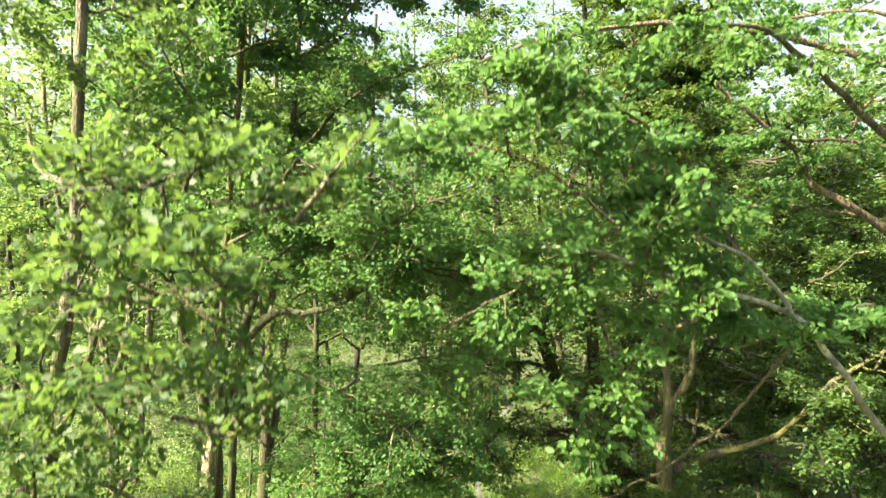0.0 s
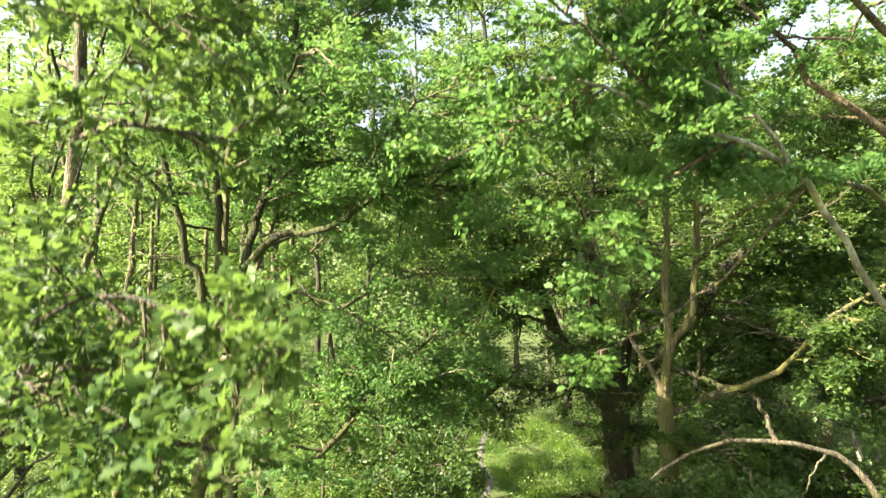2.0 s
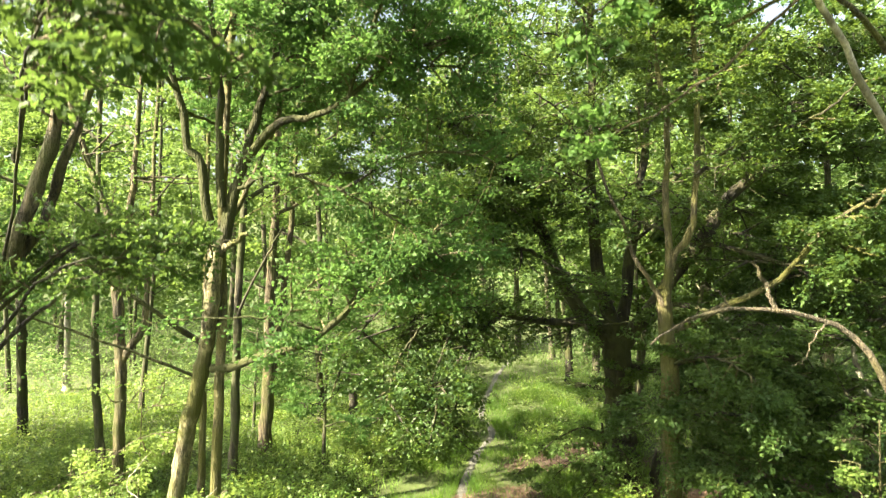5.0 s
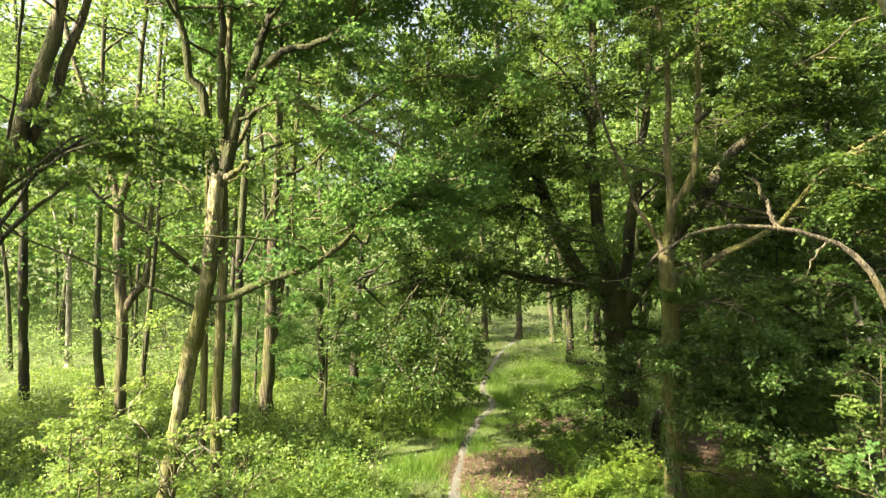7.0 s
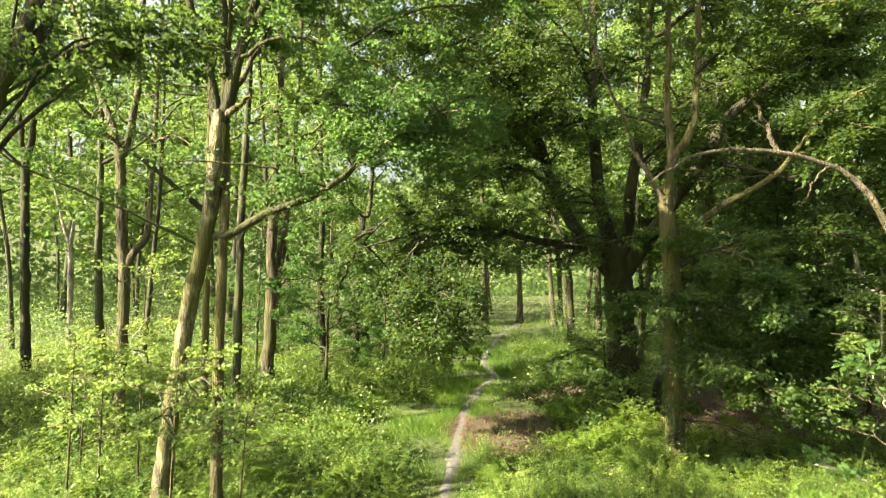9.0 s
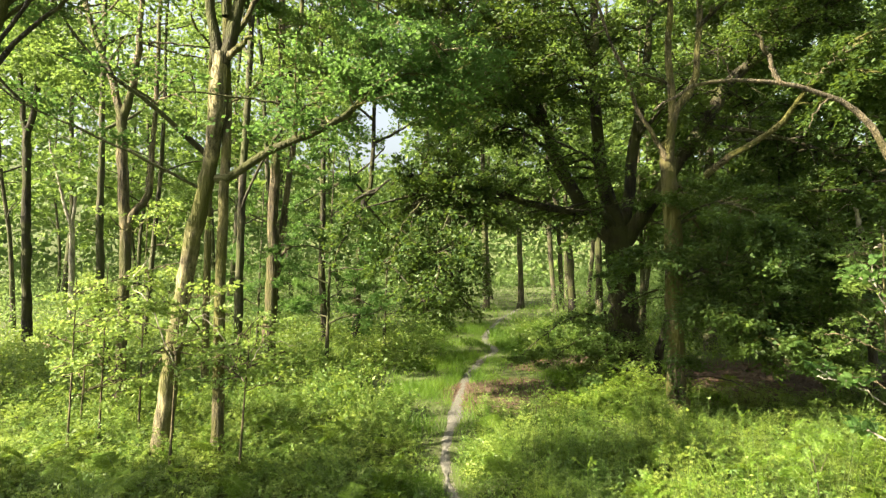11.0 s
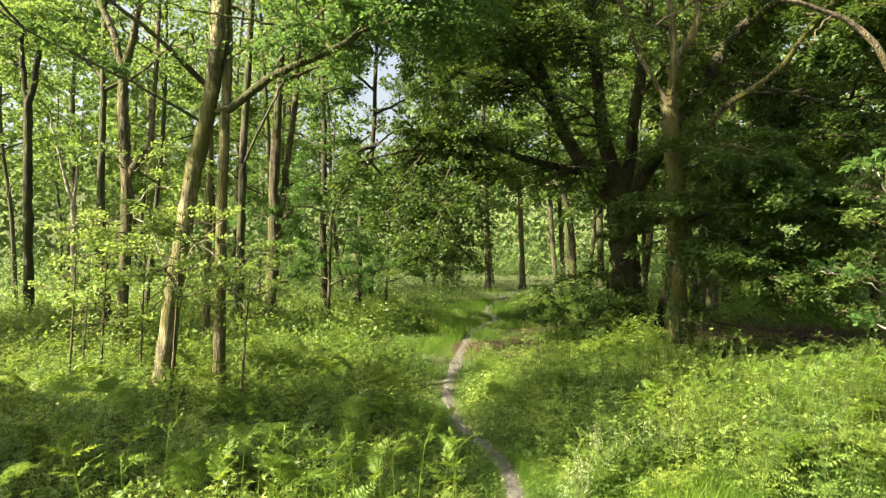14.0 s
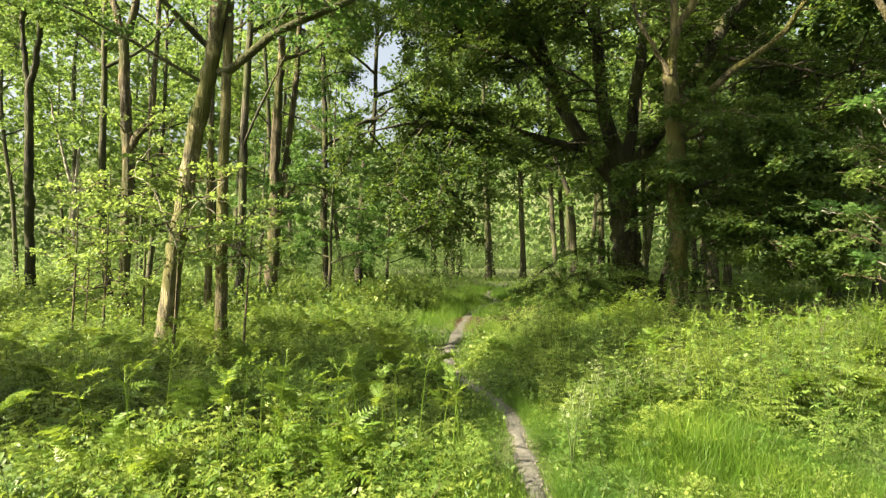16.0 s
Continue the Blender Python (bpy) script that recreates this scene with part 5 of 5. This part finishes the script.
                for e in (-1, 1):
                    P.append(q), D.append(unit(0.6 * d + e * across + np.array([0, 0, 0.2 * rng.standard_normal()]))), S.append(sz)
    s = (np.arange(5) + 0.0) / 5
    for v in s:
        P.append(np.array([0, v * length, -curl * length * v ** 2])), D.append(unit(np.array([0, 1.0, -2 * curl * v]))), S.append(length * 0.24)
    P, D, S = np.array(P), np.array(D), np.array(S)
    U = unit(np.array([0, 0, 1.0]) + 0.15 * rng.standard_normal(P.shape))
    shape = NARROW if fine else ([(0, 0, 0), (0.13, 0.3, 0.03), (0, 1, -0.12), (-0.13, 0.3, 0.03)], NARROW[1])
    return stamp("frond", P, D, U, S, shape, FERN)


def bracken(seed, height, pairs, size, fine, arch):
    """A stalk that rises and arches over, with fronds in pairs along its upper half and a curled tip."""
    rng = np.random.default_rng(seed)
    home = thing("bracken_fern", (0, 0, 0), "bright green bracken with paired fronds on an arching stalk", "fern", "bracken in the clearing")
    s = arch * height
    line = smooth_line([(0, 0, -0.05), (0.06 * s, 0, 0.5 * height), (0.35 * s, 0.02, (0.88 - 0.05 * arch) * height), (0.9 * s, 0, (1.0 - 0.12 * arch) * height)], 16)
    part("stalk", tube_mesh("stalk", [line], [np.linspace(0.007, 0.002, 16)], 4, STEM), home)
    for k in range(pairs):
        v = 0.45 + 0.52 * (k + 0.3) / pairs
        p = line[int(15 * v)]
        me = frond_mesh(rng, size * (1.0 - 0.78 * (k / pairs)), 0.22, fine)
        for side in (-1, 1):
            ob = part("frond", me, home)
            ob.matrix_basis = pose(p[0], p[1], p[2], 8 + 16 * (1 - arch) + rng.uniform(-10, 10), rng.uniform(-12, 12) - 22 * side * arch, -90 + side * (68 + rng.uniform(-10, 10)))
    a = np.linspace(0, 4.6, 7)
    tip = line[-1] + np.stack([0.025 * (1 - np.cos(a)) * (1 - 0.09 * a), 0 * a, 0.025 * np.sin(a) * (1 - 0.09 * a) + 0.010 * a], -1)
    part("fiddlehead", tube_mesh("fiddlehead", [tip], [np.linspace(0.003, 0.006, 7)], 4, FERN), home)
    return home


def ladder_frond(rng, length, bend):
    """A narrow upright frond: long single leaflets in pairs along a midrib that bends over at the tip."""
    n = 11
    P, D, S = [], [], []
    for k in range(n):
        v = (k + 0.6) / n
        w = length * 0.34 * (1 - v) ** 0.7 * min(1, 0.55 + 1.6 * v) + 0.008
        at = np.array([0, length * v, -bend * length * v ** 2.5])
        for side in (-1, 1):
            P.append(at), D.append(unit(np.array([side, 0.42, -0.1 + 0.22 * rng.standard_normal()]))), S.append(w)
        P.append(at), D.append(unit(np.array([0, 1.0, -2.5 * bend * v ** 1.5]))), S.append(1.3 * length / n)
    P, D, S = np.array(P), np.array(D), np.array(S)
    U = unit(np.array([0, 0, 1.0]) + 0.12 * rng.standard_normal(P.shape))
    return stamp("frond", P, D, U, S, NARROW, FERN)


def young_bracken(seed, height, arms, pairs, size):
    """A thin upright stalk, forked at the tip into curled arms or fronds, with a few side fronds still rising."""
    rng = np.random.default_rng(seed)
    home = thing("bracken_fern", (0, 0, 0), "young bracken on a thin upright stalk with curled tips", "fern", "bracken in the clearing")
    lean = rng.uniform(-0.12, 0.12, 2)
    line = smooth_line([(0, 0, -0.05), (0.3 * lean[0], 0.3 * lean[1], 0.5 * height), (lean[0], lean[1], height)], 10)
    part("stalk", tube_mesh("stalk", [line], [np.linspace(0.006, 0.003, 10)], 5, FERN), home, "pale green stalk")
    turn = rng.uniform(0, 180)
    for k in range(pairs):
        p = line[9 - 2 * k]
        me = ladder_frond(rng, size * (1.0 + 0.25 * k) * rng.uniform(0.85, 1.15), rng.uniform(0.15, 0.6))
        for side in (0, 1):
            ob = part("frond", me, home)
            ob.matrix_basis = pose(p[0], p[1], p[2], rng.uniform(28, 58) - 14 * k, rng.uniform(-30, 30), turn + 180 * side + rng.uniform(-25, 25))
        turn += 40
    turn = rng.uniform(0, 2 * np.pi)
    for k in range(arms):
        az, ln = turn + 2 * np.pi * k / arms, rng.uniform(0.08, 0.17)
        d = np.array([math.cos(az), math.sin(az), 0])
        up_ = rng.uniform(0.6, 1.3)
        arm = [line[-1] + ln * v * (d * (0.75 if arms > 1 else 0.1) + np.array([0, 0, up_ * (1 - 0.25 * v)])) for v in np.linspace(0, 1, 6)]
        a = np.linspace(0.6, 5.2, 7)
        r = 0.017 * (1 - 0.11 * a)
        arm += [arm[-1] + r[j] * (d * (1 - math.cos(a[j])) + np.array([0, 0, math.sin(a[j])])) for j in range(7)]
        curl = part("fiddlehead", tube_mesh("fiddlehead", [np.array(arm)], [np.concatenate([np.linspace(0.004, 0.003, 6), np.linspace(0.004, 0.006, 7)])], 5, FERN), home)
        n = 12
        P = np.array(arm)[rng.integers(2, 12, n)] + 0.006 * rng.standard_normal((n, 3))
        D = unit(rng.standard_normal((n, 3)) + d + np.array([0, 0, 0.8]))
        part("leaflet_tuft", stamp("leaflet_tuft", P, D, unit(rng.standard_normal((n, 3))), rng.uniform(0.02, 0.045, n), NARROW, FERN), curl, kind="stuff")
    return home


ferns = [young_bracken(61, 0.9, 2, 1, 0.14), young_bracken(62, 0.78, 1, 2, 0.2), young_bracken(63, 0.72, 1, 2, 0.25), young_bracken(67, 0.9, 3, 0, 0.1), young_bracken(68, 0.42, 1, 3, 0.3), bracken(65, 0.5, 7, 0.26, True, 0.8), bracken(66, 0.72, 7, 0.28, True, 0.65)]
rng = np.random.default_rng(9)
places = [(-3.05, 4.7, 2), (-2.86, 4.9, 1), (-2.0, 4.7, 2), (-1.77, 4.75, 0), (-1.46, 4.6, 3), (-1.23, 4.7, 1), (-1.05, 4.8, 2), (-0.95, 4.6, 3), (-0.78, 4.7, 0), (-0.6, 4.9, 1), (-0.46, 4.6, 0), (-0.3, 4.75, 3), (-0.11, 4.7, 2),
          (-2.5, 4.9, 3), (-1.6, 5.0, 1), (0.05, 5.0, 1), (-2.3, 4.3, 4), (-1.35, 4.3, 4), (-0.85, 4.15, 4), (-2.8, 4.2, 4), (2.57, 6.35, 0), (2.75, 6.6, 1), (3.1, 6.5, 3), (3.5, 6.9, 0), (2.2, 6.7, 2), (3.9, 7.2, 1), (4.6, 7.4, 2)]
for k in range(46):
    places.append((1.7 + 6.2 * rng.random(), 6.3 + 3.4 * rng.random(), (1, 2, 5, 2, 0, 3)[k % 6]))
for k in range(12):
    places.append((-3.4 + 3.4 * rng.random(), 3.9 + 0.9 * rng.random(), (4, 0, 4, 3)[k % 4]))
while len(places) < 185:
    y = 4.4 + 9.5 * rng.random() ** 1.2
    x = rng.uniform(-1, 1) * (0.9 * y + 0.5)
    if abs(float(off_trail(np.array(x), np.array(y)))) < 0.7 or float(bare(np.array(x), np.array(y))) > 0.25 or (x > 0 and (y < 5.8 or rng.random() < 0.6)):
        continue
    if min((x - a) ** 2 + (y - b) ** 2 for a, b, _ in places) < 0.09:
        continue
    places.append((x, y, int(rng.integers(0, 4) if rng.random() < 0.3 else rng.integers(5, 7))))
used = set()
for x, y, k in places:
    m = pose(x, y, float(land(np.array(x), np.array(y))), 0, 0, float(rng.uniform(0, 360))) @ Matrix.Scale(1.12 if x > 1.5 and y < 10 else 1.0, 4)
    if k not in used:
        used.add(k)
        ferns[k].matrix_basis = m
    else:
        copy_thing(ferns[k], m)


# ---- young trees and sprigs in the undergrowth ----
for k, (x, y, h, n, label) in enumerate([(-6.3, 10.2, 3.4, 1500, "leafy oak sapling at the foot of the leaning oak"), (-7.4, 11.4, 2.4, 900, "low oak sapling beside the forked oak"),
                                         (-4.3, 8.7, 3.1, 1500, "oak sapling with pale sunlit leaves"), (-6.6, 9.8, 3.2, 1300, "oak sapling with spreading sprays"), (-3.3, 8.9, 2.6, 1000, "small oak sapling above the brambles"),
                                         (-5.9, 10.8, 4.6, 1800, "tall oak sapling between the trunks")]):
    bare_twigs = [([(x + 0.1, y, 0.62 * h), (x - 0.3, y + 0.1, 0.9 * h), (x - 0.65, y + 0.2, 1.02 * h), (x - 0.35, y + 0.2, 1.16 * h)], 0.012, 0.004, 1.0),
                  ([(x + 0.15, y, 0.7 * h), (x + 0.5, y - 0.1, 0.86 * h), (x + 0.95, y - 0.1, 0.84 * h)], 0.01, 0.003, 1.0)] if k in (2, 4) else []
    tree("sapling", label, [(x, y, -0.05), (x + 0.1, y, 0.5 * h), (x + 0.25, y - 0.1, h)], 0.022, 0.006, bare_twigs, BARK, SPRIG, 70 + k, 0.078, KITE, autos=[(9, (0.35 if x < -5.5 else 0.55) * h, 0.97 * h, 0.32 * h, 0.25, 0.012)],
         per_metre=4, len2=0.75, n3=5, len3=0.34, flat=0.22, total=int(1.25 * n), limb_barks={0: BARK_PALE, 1: BARK_PALE})
tree("sapling", "slender pale-barked sapling with a few leafy sprigs", [(4.72, 6.0, -0.05), (4.70, 6.0, 1.2), (4.66, 6.0, 2.4), (4.75, 6.0, 3.6)], 0.045, 0.02,
     [([(4.68, 6.0, 2.6), (4.5, 5.95, 3.1), (4.25, 5.85, 3.4)], 0.012, 0.005, 0.3), ([(4.68, 6.0, 1.9), (4.3, 6.1, 2.2), (3.95, 6.2, 2.25)], 0.010, 0.005, 0.5), ([(4.7, 6, 1.6), (4.4, 5.9, 1.7)], 0.01, 0.005, 0.4)],
     BARK_PALE, OAK, 80, 0.09, OVAL, per_metre=6, len2=0.35, n3=4, len3=0.22, total=420)


tree("elder_bush", "sunlit leafy bush at the edge of the clearing", [(7.7, 9.9, -0.05), (7.6, 9.9, 1.2), (7.4, 9.8, 2.4), (7.3, 9.7, 3.9)], 0.04, 0.012, [], BARK, WOODS, 85, 0.095, KITE, autos=[(14, 0.9, 3.8, 1.1, 0.35, 0.018)],
     per_metre=5, len2=0.6, n3=5, len3=0.32, total=3600, category="bush")


tree("holly_bush", "small dark green holly bush in the glade", [(-4.3, 27, -0.05), (-4.28, 27, 0.5), (-4.25, 27, 1.1)], 0.03, 0.012, [], BARK_DARK, BEECH, 86, 0.10, KITE, autos=[(12, 0.15, 1.05, 0.75, 0.35, 0.015)],
     per_metre=5, len2=0.4, n3=5, len3=0.22, total=2600, category="bush")


# ---- cow parsley beside the path, with pale leafy tips, and small stones on the path ----
def cow_parsley(seed, height):
    rng = np.random.default_rng(seed)
    home = thing("cow_parsley", (0, 0, 0), "tall herb with pale leafy tips in the sunny grass", "wild flower", "cow parsley by the path")
    for k in range(5):
        az, h = k * 1.26 + rng.uniform(-0.4, 0.4), height * rng.uniform(0.7, 1.05)
        out = 0.16 * h * np.array([math.cos(az), math.sin(az), 0])
        line = smooth_line([(0, 0, -0.03), 0.3 * out + [0, 0, 0.55 * h], out + [0, 0, h]], 7)
        stalk = part("stalk", tube_mesh("stalk", [line], [np.linspace(0.005, 0.002, 7)], 4, STEM), home)
        # This blossom-like cluster stands in for the pale leafy tips of the herbs
        n = 30
        r, a = 0.036 * np.sqrt(rng.random(n)), rng.uniform(0, 2 * np.pi, n)
        P = line[-1] + np.stack([r * np.cos(a), r * np.sin(a), rng.uniform(-0.12, 0.02, n)], -1)
        D = unit(np.stack([np.cos(a), np.sin(a), 0.2 + 0 * a], -1))
        U = unit(np.array([0, 0, 1.0]) + 0.3 * rng.standard_normal((n, 3)))
        part("pale_tip", stamp("pale_tip", P, D, U, rng.uniform(0.012, 0.02, n), KITE, LEAF_TIP), stalk, "pale cream leafy tip", kind="stuff")
    n = 70
    u, a = rng.random(n), rng.uniform(0, 2 * np.pi, n)
    P = np.stack([0.14 * u * np.cos(a), 0.14 * u * np.sin(a), height * (0.1 + 0.55 * rng.random(n))], -1)
    D = unit(np.stack([np.cos(a), np.sin(a), 0.3 + 0 * a], -1))
    part("foliage", stamp("foliage", P, D, unit(np.array([0, 0, 1.0]) + 0.3 * rng.standard_normal((n, 3))), rng.uniform(0.05, 0.1, n), NARROW, HERB), home, kind="stuff")
    return home


plants = [cow_parsley(91, 0.75), cow_parsley(92, 0.6)]
spots = [(0.98, 4.75), (1.62, 5.9), (1.45, 5.6), (1.8, 6.1), (2.05, 6.0), (2.4, 6.2), (1.25, 5.3), (1.1, 5.0), (2.6, 6.5)]
for k, (x, y) in enumerate(spots):
    m = pose(x, y, float(land(np.array(x), np.array(y))), 0, 0, 70 * k)
    if k < 2:
        plants[k].matrix_basis = m
    else:
        copy_thing(plants[k % 2], m)


def pebbles():
    rng = np.random.default_rng(93)
    n = 2600
    i = rng.choice(np.where((TRAIL_LINE[:, 1] > 2) & (TRAIL_LINE[:, 1] < 14))[0], n)
    P = TRAIL_LINE[i] + np.stack([rng.uniform(-0.1, 0.1, n), rng.uniform(-0.1, 0.1, n), 0 * i + 0.016], -1)
    r = rng.uniform(0.003, 0.013, n)
    ring = [(math.cos(a), math.sin(a), -0.3) for a in np.arange(5) * 1.257] + [(0.1, 0.1, 0.7)]
    faces = [(k, (k + 1) % 5, 5) for k in range(5)]
    D = unit(np.stack([rng.standard_normal(n), rng.standard_normal(n), 0 * r], -1))
    U = np.broadcast_to(np.array([0, 0, 1.0]), P.shape)
    tagged(new("pebbles", stamp("pebbles", P, D, U, r, (ring, faces), STONE)), "small pale stones trodden into the path", "pebbles", kind="stuff")


pebbles()


# ---- ivy, dead wood and other small things ----
def ivy(home, axis, r, z0, z1, n, seed):
    """Ivy leaves clinging round a trunk."""
    rng = np.random.default_rng(seed)
    z, a = rng.uniform(z0, z1, n) ** 1.0, rng.uniform(0, 2 * np.pi, n)
    ok = np.sin(2.1 * z + 3 * a) + 0.6 * rng.standard_normal(n) > -0.2
    z, a = z[ok], a[ok]
    n = len(z)
    ax = np.stack([np.interp(z, [p[2] for p in axis], [p[k] for p in axis]) for k in range(2)], -1)
    out = np.stack([np.cos(a), np.sin(a), 0 * a], -1)
    P = np.concatenate([ax, z[:, None]], 1) + out * (r * 1.05 + 0.10 * rng.random(n))[:, None] - np.array(home.location)
    D = unit(np.array([0, 0, -0.8]) + 0.5 * out + 0.4 * rng.standard_normal((n, 3)))
    part("ivy", stamp("ivy", P, D, unit(out + 0.4 * rng.standard_normal((n, 3))), rng.uniform(0.05, 0.1, n), KITE, BEECH), home, "dark green ivy climbing the trunk", kind="stuff")


ivy(old_beech, [(5.22, 17, 0), (5.16, 17, 1.4), (5.08, 17, 2.9)], 0.46, 0.1, 2.2, 1500, 101)
ivy(young_beech, [(5.0, 12.6, 0), (4.93, 12.6, 2.55), (4.84, 12.5, 4.4)], 0.19, 0.1, 4.2, 2600, 102)


def dead_piece(name, label, category, lines, mat=DEAD, seed=110, first=None):
    """Dead wood: a main stem and its broken side branches, each a part."""
    rng = np.random.default_rng(seed)
    base = np.array(lines[0][0][0])
    home = thing(name, base, label, category)
    for k, (pts, r0, r1) in enumerate(lines):
        q = smooth_line(pts, 12) - base
        q[1:] += 0.12 * r0 * rng.standard_normal((11, 3))
        part("stem" if k == 0 else "branch", tube_mesh("stem", [q], [np.linspace(r0, r1, 12) * (1 + 0.08 * rng.standard_normal(12))], 7, first if k == 0 and first else mat, rng, 0.05), home)
    return home


# Dark bark on the snag's stem stands in for the shade that hides it
dead_piece("dead_snag", "bleached dead snag with hooked broken branches", "dead tree",
           [([(9.75, 13.3, -0.05), (9.72, 13.3, 2.0), (9.7, 13.25, 3.5)], 0.12, 0.08), ([(9.7, 13.25, 3.4), (9.5, 13.2, 3.85), (9.36, 13.2, 4.25), (9.31, 13.2, 4.6)], 0.07, 0.04), ([(9.62, 13.2, 3.6), (9.85, 13.1, 3.85), (9.8, 13.1, 4.2)], 0.06, 0.02),
            ([(9.32, 13.2, 4.5), (9.1, 13.1, 4.7), (8.8, 13.1, 4.5)], 0.03, 0.008), ([(9.1, 13.1, 4.7), (8.95, 13.0, 4.9), (8.75, 13, 4.85)], 0.015, 0.006)], BARK_PALE, 111, BARK_DARK)
dead_piece("dead_stick", "bare grey forked stick standing in the grass", "stick",
           [([(4.52, 7.0, -0.03), (4.5, 7.0, 0.5), (4.46, 7.0, 0.9), (4.38, 7.0, 1.25)], 0.009, 0.004), ([(4.47, 7.0, 0.85), (4.6, 7.0, 1.15)], 0.005, 0.003), ([(4.42, 7.0, 1.05), (4.3, 7.0, 1.15)], 0.004, 0.002)], DEAD, 112)
dead_piece("fallen_log", "dark fallen log lying in the far glade", "log", [([(6.0, 27.0, 0.45), (7.2, 26.8, 0.38), (8.6, 26.5, 0.30)], 0.14, 0.10)], BARK_DARK, 113)
for k in range(9):
    rng = np.random.default_rng(120 + k)
    x, y, a = 7.4 + rng.uniform(-0.45, 0.45), 12.2 + rng.uniform(-0.4, 0.4), rng.uniform(0, 2 * np.pi)
    ln, h = rng.uniform(0.4, 0.9), rng.uniform(0.15, 0.55)
    dead_piece("dead_stick", "brown fallen stick under the beech", "stick", [([(x, y, 0.02), (x + 0.5 * ln * math.cos(a), y + 0.5 * ln * math.sin(a), 0.6 * h), (x + ln * math.cos(a), y + ln * math.sin(a), h)], 0.016, 0.006)], DEAD, 130 + k)
tree("beech_tree", "small leaning beech stem beside the stout bole", [(5.75, 16.2, -0.1), (5.85, 16.0, 1.0), (6.2, 15.8, 2.4), (6.6, 15.6, 4.0), (6.9, 15.4, 6)], 0.13, 0.05, [], BARK_DARK, BEECH, 140, 0.10, autos=[(6, 2.8, 5.8, 2.2, 0.1, 0.03)], total=9000, twigs=False)
